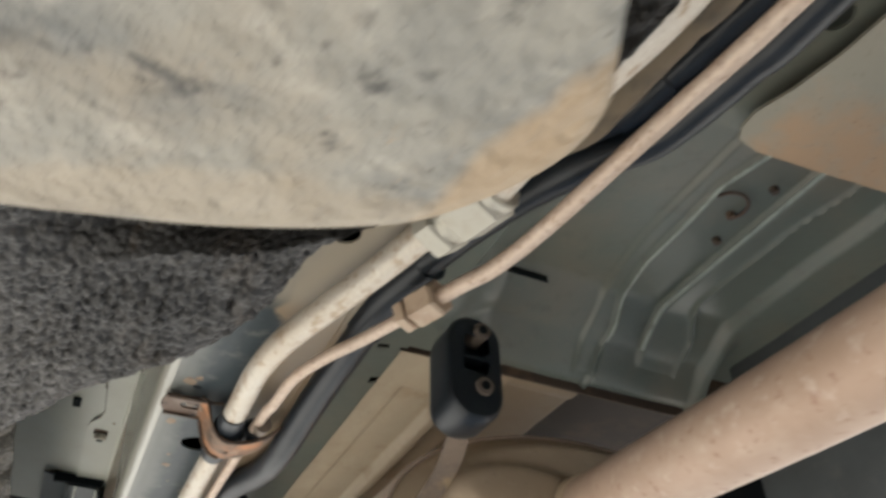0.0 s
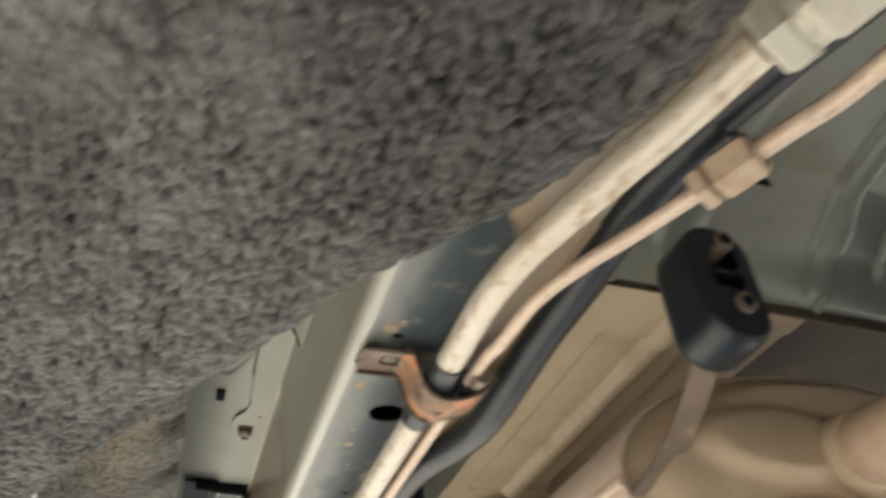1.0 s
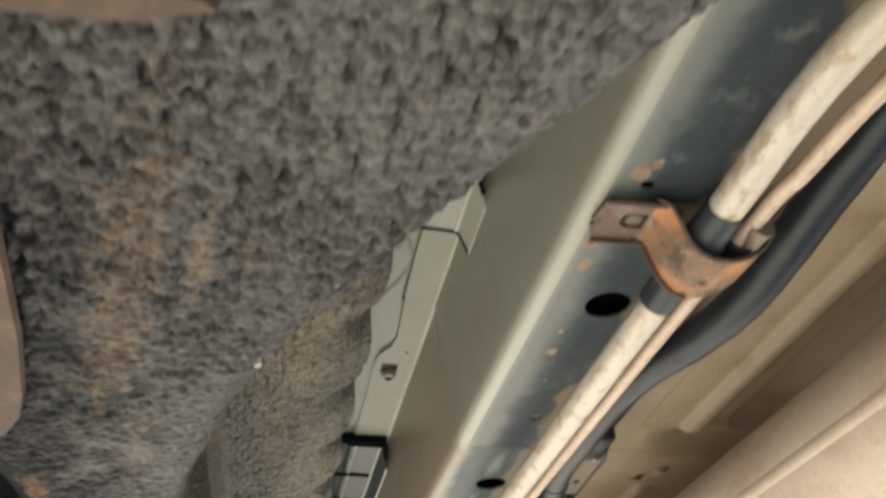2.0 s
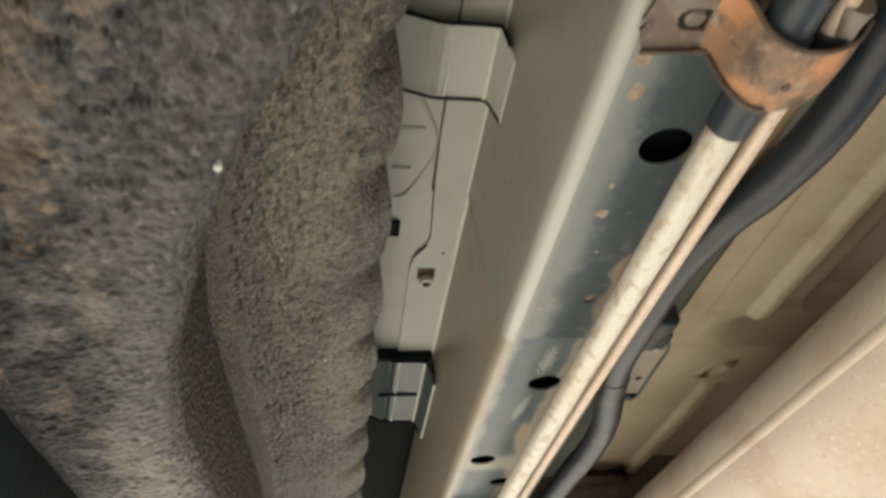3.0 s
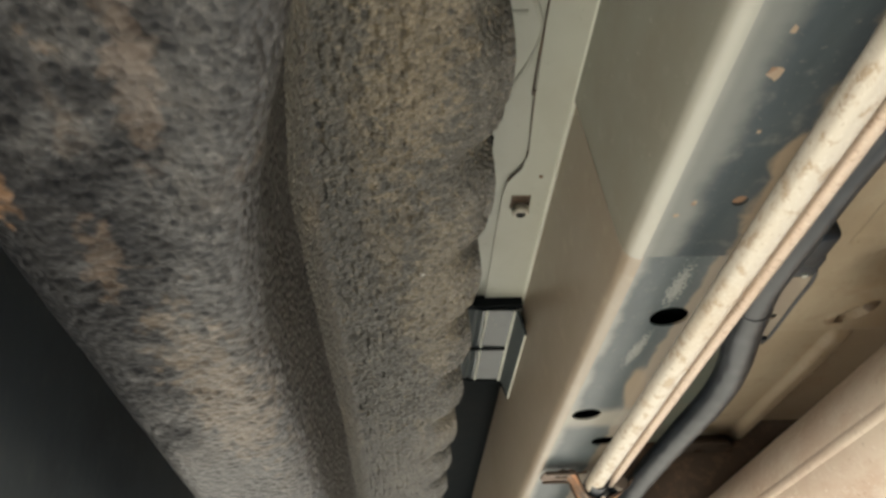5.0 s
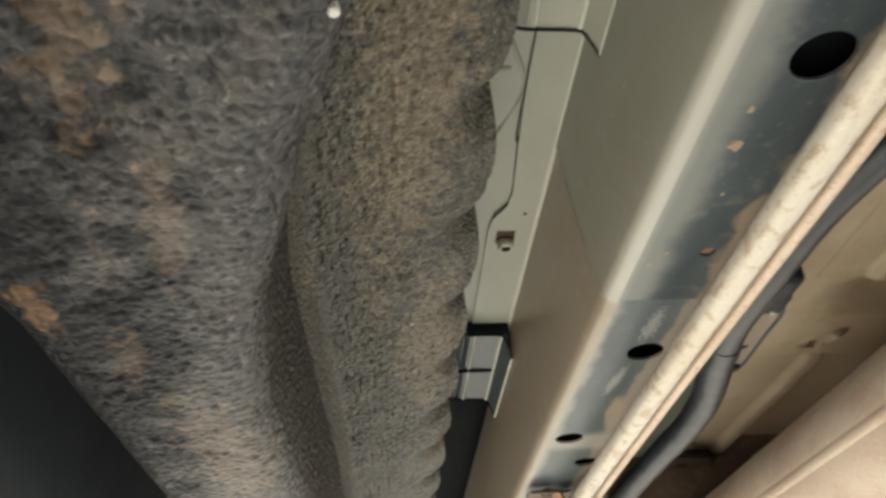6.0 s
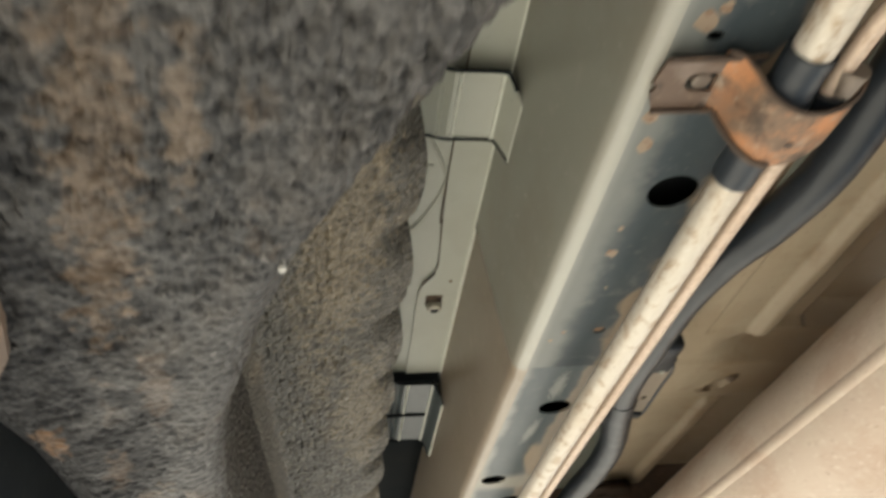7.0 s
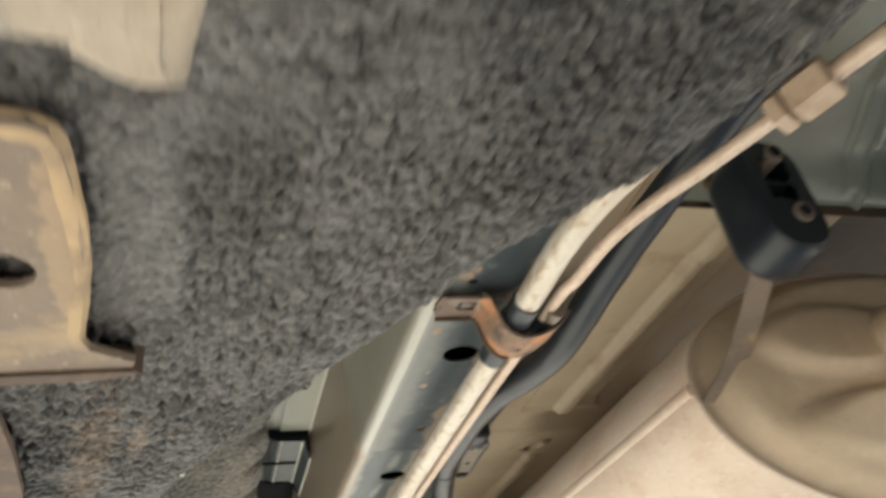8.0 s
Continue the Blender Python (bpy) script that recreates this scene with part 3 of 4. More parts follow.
part("flange_edge", bm, EDGE, body, "pale bead painted as the flange edge's glint")
for bead in ([(-0.052, 0.777), (-0.047, 0.783), (-0.036, 0.804), (-0.0235, 0.834), (-0.0225, 0.848), (-0.028, 0.872), (-0.04, 0.902), (-0.046, 0.912), (-0.054, 0.915)], [(-0.066, 0.829), (-0.034, 0.827)], [(-0.058, 0.877), (-0.042, 0.876)]):
    bm = bmesh.new()
    tube(bm, smooth_path([(x, y, 1.9085 if x > -0.05 else 1.910) for x, y in bead], 0.004), 0.0022, 8)
    part("pressed_bead", bm, FLANGE, body, "shallow pressed bead on the flange")
bm = bmesh.new()
box(bm, (-0.0235, 1.02, 1.9052), (-0.0035, 1.042, 1.9062))
part("slot_backing", bm, RUST2, body, "brown rusty sheet behind the slot")
bm = bmesh.new()
prism(bm, (-0.0125, 1.0395, 1.905), (-0.0125, 1.0405, 1.8965), 0.0078, 22, 0, 0.0014)
nut = part("weld_nut", bm, NUT, body, "dull round weld nut")
# black disc in place of the nut's shaded bore
bm = bmesh.new()
prism(bm, (-0.0125, 1.0405, 1.8968), (-0.0125, 1.0405, 1.8961), 0.0046, 16)
part("nut_bore", bm, DARK, nut)
# solid black box, painted as the dark of a slot
bm = bmesh.new()
box(bm, (-0.0555, 0.948, 1.905), (-0.0455, 0.971, 1.9085), 0.001, 1)
part("slot", bm, DARK, body)
bm = bmesh.new()
prism(bm, (0.0, 0.995, 1.9035), (0.0, 0.995, 1.9025), 0.0018, 10)
part("paint_chip", bm, RUST, body)


def saddle(y0, y1, mat, label, top=0.022, tip=0.014):
    bm = bmesh.new()
    prof = [(-0.075, 1.905), (-0.058, 1.901), (-0.047, 1.897), (-0.041, 1.8935), (-0.037, 1.8965), (-0.032, 1.893), (-0.028, 1.8925), (0.0, 1.8915), (0.0045, 1.8895), (0.0065, 1.886)]
    strip(bm, prof, y0, y1, 0.002, 4, 1)
    n = len(prof)
    tab = [(0.0062, y0 + 0.003, 1.8862), (0.0062, y1 - 0.001, 1.8862), (0.0146, y1 + tip, 1.8715), (0.0146, y0 + top, 1.8715)]
    vs = [bm.verts.new(p) for p in tab] + [bm.verts.new((x + 0.0016, y, z + 0.001)) for x, y, z in tab]
    for f in ((0, 1, 2, 3), (7, 6, 5, 4), (0, 4, 5, 1), (1, 5, 6, 2), (2, 6, 7, 3), (3, 7, 4, 0)):
        bm.faces.new([vs[k] for k in f])
    ob = part("saddle_bracket", bm, mat, body, label, 25)
    bm = bmesh.new()
    lip = [(-0.06, 1.9), (-0.047, 1.8955), (-0.034, 1.8915), (-0.026, 1.8912), (0.001, 1.8905), (0.0058, 1.8868)]
    tube(bm, smooth_path([(x, y1 + 0.0015, z) for x, z in lip] + [(0.0105, y1 + tip * 0.55, 1.8785), (0.0146, y1 + tip + 0.0005, 1.871)], 0.004), 0.0013, 8)
    part("dark_edge_line", bm, DARK, ob)
    bm = bmesh.new()
    tube(bm, smooth_path([(x, y0 - 0.001, z) for x, z in lip] + [(0.0105, y0 + 0.006, 1.8785)], 0.004), 0.0015, 8)
    part("dark_edge_line", bm, DARK, ob)
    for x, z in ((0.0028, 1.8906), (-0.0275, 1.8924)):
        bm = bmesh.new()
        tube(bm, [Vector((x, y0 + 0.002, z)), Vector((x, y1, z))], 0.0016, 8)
        part("fold_bead", bm, EDGE, ob, "fold bead in a painted highlight colour")
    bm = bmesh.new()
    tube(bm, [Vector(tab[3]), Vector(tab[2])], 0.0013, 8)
    part("tab_edge_glint", bm, EDGE, ob)
    return ob


saddle(0.712, 0.777, FLANGE, "pale folded saddle bracket on the flange", 0.013, 0.006)
far_saddle = saddle(1.205, 1.385, STEEL, "blue-grey folded saddle bracket on the flange")
bm = bmesh.new()
box(bm, (-0.05, 1.295, 1.8895), (0.004, 1.299, 1.8925))
part("rib", bm, DARK, far_saddle)
bm = bmesh.new()
box(bm, (-0.06, 1.199, 1.893), (0.0105, 1.206, 1.906))
part("dark_gap_bar", bm, DARK, body, "black bar at the bracket edge")


def ease(a, lo, hi):
    t = np.clip((a - lo) / (hi - lo), 0, 1)
    return t * t * (3 - 2 * t)


def inside(a, lo, hi, soft):
    return ease(a, lo - soft / 2, lo + soft / 2) * (1 - ease(a, hi - soft / 2, hi + soft / 2))


# dusty tan floor panel ahead of the crossmember
xs = np.concatenate([np.arange(0.243, 0.56, 0.0025), np.arange(0.56, 0.9, 0.012)])
yv = np.concatenate([np.arange(0.586, 1.3, 0.004), np.arange(1.3, 2.6, 0.02)])
X, Y = np.meshgrid(xs, yv)
Z = 1.849 + 0.0 * X
front = 1 - ease(Y, 1.02, 1.035)
Z += 0.0035 * ease(X, 0.272, 0.275) * inside(Y, 0.655, 1.025, 0.006)
Z += -0.011 * inside(X, 0.323, 0.341, 0.009) * front * ease(Y, 0.6, 0.63)
Z += (0.012 * ease(X, 0.345, 0.356) + 0.022 * ease(X, 0.386, 0.396)) * front
Z += 0.02 * inside(Y, 1.037, 1.08, 0.03) * ease(X, 0.285, 0.36)
Z += -0.003 * inside(Y, 1.09, 1.185, 0.008)
Z += 0.012 * ease(Y, 1.186, 1.194)
back = ease(Y, 1.2, 1.225)
Z += (-0.008 * inside(X, 0.353, 0.374, 0.01) + 0.02 * ease(X, 0.378, 0.392)) * back
opening = np.interp(Y, [0.586, 0.6, 0.615, 0.635, 0.7, 2.6], [0.535, 0.518, 0.510, 0.507, 0.507, 0.507])
Z += 0.012 * ease(X, opening - 0.014, opening)
oval_r = np.hypot(((X - 0.336) * 0.77 + (Y - 1.145) * 0.64) / 0.0095, ((Y - 1.145) * 0.77 - (X - 0.336) * 0.64) / 0.019)
Z += 0.008 * (1 - ease(oval_r, 0.72, 1.05)) - 0.003 * np.exp(-((oval_r - 1.15) / 0.2) ** 2)
Z += (value_noise(X, Y, 0.05, 31) - 0.5) * 0.0016
sheet("floor_panel", X, Y, Z, TAN, body, "dusty tan floor panel with pressed beads", X < opening + 0.0025)
# dark sheet added to give the opening its shade
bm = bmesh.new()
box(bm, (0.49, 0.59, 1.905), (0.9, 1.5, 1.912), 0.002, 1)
part("recess_shade", bm, RECESS, body, "dark brown sheet added for the shade in the floor opening")
# dark disc drawn in place of a shaded drain hole
for x, y, r in ((0.3475, 1.132, 0.0042),):
    bm = bmesh.new()
    prism(bm, (x, y, 1.856), (x, y, 1.8515), r, 16, 0, 0.001)
    part("drain_hole_disc", bm, RUST2, body, "dark disc standing in for a drain hole")
# dark sheet carries the shade of the gap behind the lip
bm = bmesh.new()
box(bm, (0.243, 0.5865, 1.8505), (0.9, 0.5885, 1.955))
part("panel_lip", bm, RUST2, body)
# narrow grey-green floor strip beside the rail
bm = bmesh.new()
slots = [[(0.219, 0.590), (0.231, 0.586), (0.232, 0.592), (0.221, 0.596)], [(0.236, 0.655), (0.245, 0.652), (0.2455, 0.664), (0.238, 0.668)]]
holed_plate(bm, [(0.13, 0.3), (0.25, 0.3), (0.247, 2.6), (0.13, 2.6)], slots, 1.853, 0.0018)
part("floor_strip", bm, PAINT, body, "grey-green floor strip with small slots")

# grey-green floor nearer, with pressed tongues
xs = np.concatenate([np.arange(0.25, 0.62, 0.0025), np.arange(0.62, 0.9, 0.01)])
yv = np.concatenate([np.arange(-0.8, 0.1, 0.03), np.arange(0.1, 0.585, 0.003)])
X, Y = np.meshgrid(xs, yv)
Z = 1.926 - 0.045 * (1 - ease(X, 0.25, 0.33))
tl = np.interp(Y, [0.1, 0.26, 0.4, 0.525, 0.56], [0.513, 0.511, 0.511, 0.513, 0.52])
tr = np.interp(Y, [0.1, 0.26, 0.33, 0.36, 0.46, 0.478, 0.512, 0.56], [0.565, 0.553, 0.541, 0.542, 0.543, 0.549, 0.57, 0.572])
tongue = ease(X, tl - 0.003, tl + 0.003) * (1 - ease(X, tr - 0.003, tr + 0.003)) * (1 - ease(Y, 0.552, 0.556))
Z -= 0.009 * tongue + 0.006 * np.exp(-((X - tr) / 0.004) ** 2) * (1 - ease(Y, 0.552, 0.556))
rl = np.interp(Y, [0.1, 0.40, 0.46, 0.5, 0.58], [0.418, 0.42, 0.43, 0.438, 0.44])
rr_ = np.interp(Y, [0.1, 0.264, 0.31, 0.36, 0.43, 0.475, 0.52, 0.58], [0.47, 0.451, 0.44, 0.444, 0.446, 0.455, 0.468, 0.462])
Z -= 0.005 * ease(X, rl - 0.003, rl + 0.003) * (1 - ease(X, rr_ - 0.003, rr_ + 0.003)) * (1 - ease(Y, 0.565, 0.572)) + 0.006 * np.exp(-((X - rr_) / 0.004) ** 2)
Z -= 0.012 * ease(X, 0.6, 0.612)
Z -= (0.03 * ease(Y, 0.48, 0.55) + 0.036 * ease(Y, 0.54, 0.58)) * (1 - ease(X, 0.62, 0.63))
Z = np.maximum(Z, np.where(X < 0.3, 1.8545, 1.78))
Z += (value_noise(X, Y, 0.06, 41) - 0.5) * 0.002
sheet("floor_panel", X, Y, Z, PAINT, body, "grey-green floor panel with pressed tongues and crossmember lip")
for knots, y0, y1 in (([(0.1, 0.565), (0.26, 0.553), (0.33, 0.541), (0.36, 0.542), (0.46, 0.543), (0.478, 0.549), (0.512, 0.57), (0.55, 0.572)], 0.12, 0.536),
                      ([(0.1, 0.47), (0.264, 0.451), (0.31, 0.44), (0.36, 0.444), (0.43, 0.446), (0.475, 0.455), (0.52, 0.468), (0.56, 0.464)], 0.12, 0.536),
                      ([(0.1, 0.513), (0.26, 0.511), (0.4, 0.511), (0.525, 0.513), (0.56, 0.52)], 0.12, 0.535)):
    bm = bmesh.new()
    way = []
    for y in np.linspace(y0, y1, 40):
        drop = 0.03 * float(ease(y, 0.48, 0.55)) + 0.036 * float(ease(y, 0.54, 0.58))
        way.append(Vector((float(np.interp(y, [k[0] for k in knots], [k[1] for k in knots])), y, 1.926 - 0.0075 - drop)))
    tube(bm, way, 0.0024, 8)
    part("tongue_rim", bm, RIM, body, "rim of a pressed tongue in a painted highlight colour")
# thin black box drawn for a shaded slit
bm = bmesh.new()
box(bm, (0.313, 0.496, 1.914), (0.369, 0.4972, 1.93))
part("slot", bm, DARK, body)
for x, y in ((0.397, 0.556), (0.51, 0.562)):
    bm = bmesh.new()
    prism(bm, (x, y, 1.893), (x, y, 1.8875), 0.003, 10)
    part("weld_spot", bm, FLANGE, body, "bright weld spot")
for x, y in ((0.48, 0.342), (0.493, 0.298), (0.494, 0.377)):
    bm = bmesh.new()
    prism(bm, (x - 0.001, y, 1.927), (x, y, 1.921), 0.004, 8)
    part("stud", bm, RUST2, body)
bm = bmesh.new()
tube(bm, smooth_path([(0.451, 0.326, 1.9245), (0.456, 0.315, 1.921), (0.468, 0.312, 1.919), (0.48, 0.32, 1.919), (0.485, 0.333, 1.921), (0.484, 0.346, 1.9245)], 0.004), 0.0017, 8)
part("wire_loop", bm, RUST2, body, "rusty wire loop on the floor panel")
# far crossmember, and a made-up outer shell that shuts out light
bm = bmesh.new()
box(bm, (0.15, 1.53, 1.762), (0.9, 1.62, 1.95), 0.01, 2)
part("crossmember", bm, RUST2, body, "dark brown far crossmember")
bm = bmesh.new()
holed_plate(bm, [(0.26, 1.5), (0.275, 1.485), (0.33, 1.492), (0.345, 1.51), (0.35, 1.545), (0.26, 1.545)], [circle(0.3, 1.52, 0.008)], 1.835, 0.004)
part("crossmember_bracket", bm, RECESS, body, "dusty brown bracket on the crossmember")
bm = bmesh.new()
box(bm, (0.41, 1.49, 1.815), (0.47, 1.532, 1.85), 0.006, 2)
part("crossmember_boss", bm, RUST2, body)
for name, lo, hi in (("shell_top", (-1.0, -1.3, 1.96), (1.0, 2.75, 1.99)), ("shell_side", (-1.0, -1.3, 1.75), (-0.97, 2.75, 1.96)),
                     ("shell_side", (0.97, -1.3, 1.75), (1.0, 2.75, 1.96)), ("shell_front", (-0.97, 2.7, 1.35), (0.97, 2.73, 1.96)), ("shell_rear", (-0.97, -1.3, 1.25), (0.97, -1.27, 1.96))):
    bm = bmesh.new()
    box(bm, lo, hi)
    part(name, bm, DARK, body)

# made-up box: fills the dark left side, its low part blocks ground light
bm = bmesh.new()
box(bm, (-0.5, 0.3, 1.46), (-0.44, 2.6, 1.955), 0.012, 2)
part("side_box", bm, SIDEP, body, "plain dark blue-grey box at the side")
bm = bmesh.new()
box(bm, (0.665, -0.6, 1.70), (0.75, 0.56, 1.94), 0.012, 2)
part("side_box", bm, SIDEP, body, "plain dark blue-grey box at the side")

# shield tongue and holed bracket beside the hose
shield = thing("heat_shield", "dusty tan steel heat shield with a rounded corner", "heat shield")
bm = bmesh.new()
holed_plate(bm, [(0.367, -0.3), (0.358, 0.07), (0.354, 0.13), (0.347, 0.165), (0.338, 0.19), (0.339, 0.205), (0.345, 0.214), (0.365, 0.218), (0.422, 0.214), (0.5, 0.207), (0.62, 0.2), (0.62, -0.3)], [], 1.840, 0.003)
part("shield_plate", bm, SHIELD, shield, "", 30)
bm = bmesh.new()
tube(bm, [Vector((0.5, 0.15, 1.84)), Vector((0.5, 0.15, 1.93))], 0.006, 10)
part("shield_stud", bm, RUST, shield)
bm = bmesh.new()
holed_plate(bm, [(0.262, -0.3), (0.262, 0.13), (0.30, 0.2), (0.335, 0.222), (0.38, 0.222), (0.40, -0.3)], [circle(0.346, 0.119, 0.0125, 0.011)], 1.862, 0.003)
box(bm, (0.3, 0.0, 1.863), (0.304, 0.15, 1.93))
part("holed_bracket", bm, PAINT, body, "grey-green bracket with a round hole")

# ---- fuel tank ----
tank = thing("fuel_tank", "dark pebble-coated fuel tank with brown road dust", "fuel tank")
EY = [-0.3, 0.1, 0.14, 0.17, 0.195, 0.21, 0.225, 0.247, 0.269, 0.295, 0.31, 0.332, 0.354, 0.38, 0.405, 0.424, 0.446, 0.465, 0.48, 0.497, 0.513, 0.535, 0.555, 0.575, 0.594, 0.62, 0.645, 0.681, 0.75, 0.85, 1.03, 2.0]
EX = [0.115, 0.105, 0.094, 0.085, 0.065, 0.055, 0.052, 0.050, 0.045, 0.035, 0.027, 0.010, -0.007, -0.025, -0.039, -0.050, -0.066, -0.079, -0.089, -0.100, -0.109, -0.121, -0.132, -0.138, -0.146, -0.152, -0.160, -0.168, -0.1745, -0.1725, -0.1685, -0.166]
ys = np.concatenate([np.arange(0.06, 0.74, 0.00105), np.arange(0.74, 1.05, 0.0016), np.arange(1.05, 1.8, 0.004)])
kern = np.ones(7) / 7
fine = np.linspace(-0.3, 2.0, 1151)
exs = np.convolve(np.pad(np.interp(fine, EY, EX), 3, "edge"), kern, "valid")
xr = np.interp(ys, fine, exs)
slope = np.gradient(xr, ys)
nrm = 1 / np.sqrt(1 + slope ** 2)
xle = np.interp(ys, [0.0, 0.4, 0.52, 0.60, 0.66, 2.0], [-0.6, -0.5, -0.32, -0.252, -0.243, -0.246])
R = 0.015
d = np.concatenate([np.arange(-0.40, -0.30, 0.002), np.arange(-0.30, -R - 0.0005, 0.00105), -R + R * np.sin(np.linspace(0, math.pi / 2, 14)), np.zeros(16)])
fold = np.concatenate([np.zeros(len(d) - 16), np.linspace(0.04, 1, 16)])
lift = np.where(d < -R, 0, np.where(d <= 0, R - np.sqrt(np.maximum(R * R - (d + R) ** 2, 0)), R))
lift = np.where(fold > 0, R + 0.1 * fold, lift)
Y = np.repeat(ys[:, None], len(d), 1)
draft = -0.007 + 0.012 * ease(ys, 0.56, 0.68)
X = xr[:, None] + (d[None, :] + draft[:, None] * fold[None, :]) / nrm[:, None]
Z0 = 1.610 + 0.12 * (np.clip(X, -0.26, -0.04) + 0.2)
e = np.clip(xle[:, None] - X + 0.028, 0, None)
left = np.where(e < 0.028, 0.028 - np.sqrt(np.maximum(0.028 ** 2 - e ** 2, 0)), 0.028 + (e - 0.028) * 9.0)
left = np.minimum(left, 0.24)
soft = np.clip(1 - (e - 0.006) / 0.02, 0.05, 1)
pad = inside(X, -0.175, -0.131, 0.004) * inside(Y, 0.28, 0.384, 0.008)
wx = X + 0.0016 * (value_noise(X, Y, 0.009, 8) - 0.5)
wy = Y + 0.0016 * (value_noise(X, Y, 0.009, 9) - 0.5)
big = value_noise(X, Y, 0.022, 12)
size = 0.55 + 0.75 * value_noise(X, Y, 0.006, 15)
near = ease(Y + 0.613 * X, 0.21, 0.25)
lumps = (pebbles(wx, wy * 0.85, 0.0044, 3) - 0.4) * 0.005 * (0.55 + 0.8 * big) * size + (pebbles(wx * 0.9, wy * 0.8, 0.0025, 5) - 0.5) * 0.0011 * big
lumps = lumps * near + (1 - near) * (pebbles(wx, wy * 0.8, 0.0068, 17) - 0.4) * 0.0034 * (0.4 + big)
lumps = -lumps * (1 - 0.8 * pad) * (1 - 0.7 * ease(Y, 0.44, 0.62)) + (value_noise(X, Y, 0.03, 6) - 0.5) * 0.003 - pad * 0.0022
Z = Z0 + lift[None, :] + left + lumps * soft * np.where((d > -0.002) | (fold > 0), 0.3, 1)[None, :]
X = X + np.where((d > -0.006) | (fold > 0), 1, 0)[None, :] * (pebbles(Y, Y * 0 + lift[None, :], 0.005, 14) - 0.5) * 0.0016
# the rear facet rises behind a soft crease
rise = 0.85 * np.clip(0.2312 - 0.613 * X - Y, 0, 0.1) * ease(X, -0.07, 0.02)
X, Y, Z = X + (X + 0.015) * rise / 0.165, Y + (Y - 0.03) * rise / 0.165, Z + rise
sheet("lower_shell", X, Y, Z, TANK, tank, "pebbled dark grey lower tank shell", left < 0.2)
# seam flange with a scalloped edge
yf = np.concatenate([np.arange(0.44, 1.1, 0.002), np.arange(1.1, 1.8, 0.004)])
xa = np.interp(yf, ys, xr + draft) - 0.0015
phase = (yf - 0.683) / 0.083
xb = np.maximum(-0.0835 + 0.009 * np.abs(np.sin(math.pi * phase)) ** 0.7, xa + 0.004)
u = np.linspace(0, 1, 64)
X = xa[:, None] + (xb - xa)[:, None] * u[None, :]
Y = np.repeat(yf[:, None], len(u), 1)
notch = np.exp(-(((phase - np.round(phase)) * 0.083 - 0.007) / 0.011) ** 2)[:, None]
groove = np.clip((xa[:, None] + 0.042 - X) / 0.042, 0, 1)
edge = np.clip((X + 0.108) / 0.026, 0, 1)
Z = 1.7155 + 0.17 * (X + 0.15) - 0.004 * groove ** 2 - 0.02 * np.clip((xa[:, None] + 0.011 - X) / 0.011, 0, 1) ** 2.5 + 0.022 * notch * edge ** 2 + 0.005 * np.clip((X + 0.09) / 0.012, 0, 1) ** 2
Z += -0.003 * np.sin((X + 0.15) / 0.075 * math.pi) - (pebbles(X + 0.002 * value_noise(X, Y, 0.006, 24), Y * 0.8, 0.0044, 21) - 0.5) * 0.0028 + (value_noise(X, Y, 0.02, 22) - 0.5) * 0.003
X = np.concatenate([X, X[:, -1:] - 0.001, X[:, -1:] - 0.05], 1)
Y = np.concatenate([Y, Y[:, -1:], Y[:, -1:]], 1)
Z = np.concatenate([Z, Z[:, -1:] + 0.004, Z[:, -1:] + 0.012], 1)
sheet("seam_flange", X, Y, Z, TANKF, tank, "brown dusty scalloped tank flange")
for x, y, z, r in ((-0.1365, 0.5545, 1.6205, 0.0013), (-0.104, 0.984, 1.7225, 0.0014), (-0.112, 0.86, 1.7195, 0.0011)):
    bm = bmesh.new()
    prism(bm, (x, y, z + 0.002), (x + 0.0006, y, z - 0.0012), r, 7, 0.3, 0.0004)
    part("paint_fleck", bm, FLECK, tank, "white paint fleck")

# ---- suspension arm near the tank ----
arm = thing("suspension_arm", "mud-dusted beige steel suspension arm with rounded rim", "suspension arm")
rim = [(0.053, 0.0), (0.061, 0.03), (0.068, 0.045), (0.0735, 0.056), (0.0745, 0.068), (0.071, 0.08), (0.063, 0.094), (0.052, 0.107), (0.037, 0.1165), (0.02, 0.1245), (0.0, 0.132), (-0.025, 0.139), (-0.048, 0.147), (-0.09, 0.177), (-0.114, 0.194), (-0.1205, 0.208), (-0.1223, 0.2145), (-0.1235, 0.2205), (-0.1247, 0.2262), (-0.1252, 0.2297), (-0.1285, 0.231), (-0.133, 0.2312), (-0.1375, 0.2292), (-0.142, 0.2258), (-0.151, 0.2242), (-0.25, 0.227)]
AZ = 1.562
pts = smooth_path([Vector((x, y, 0)) for x, y in rim], 0.004)
bm = bmesh.new()
prof = [(0.013, 0.024), (0.005, 0.011), (0.0005, 0.005), (0.001, 0.0025), (0.003, 0.0008), (0.007, 0.0)]
mid = Vector((-0.112, -0.12, 0))
rows = []
for i, q in enumerate(pts):
    t = (pts[min(i + 1, len(pts) - 1)] - pts[max(i - 1, 0)]).normalized()
    inn = Vector((-t.y, t.x, 0))
    inn = inn if inn.dot(mid - q) > 0 else -inn
    row = [bm.verts.new((q.x + inn.x * s, q.y + inn.y * s, AZ + h)) for s, h in prof]
    base = q + inn * 0.007
    for k in range(1, 61):
        f = k / 60
        p = base.lerp(mid, f)
        z = AZ - 0.003 * math.sin(f * 2.5) + 0.0014 * (noise.noise(p * 60) + 0.8 * noise.noise(p * 170)) * min(1, f * 6)
        row.append(bm.verts.new((p.x, p.y, z)))
    rows.append(row)
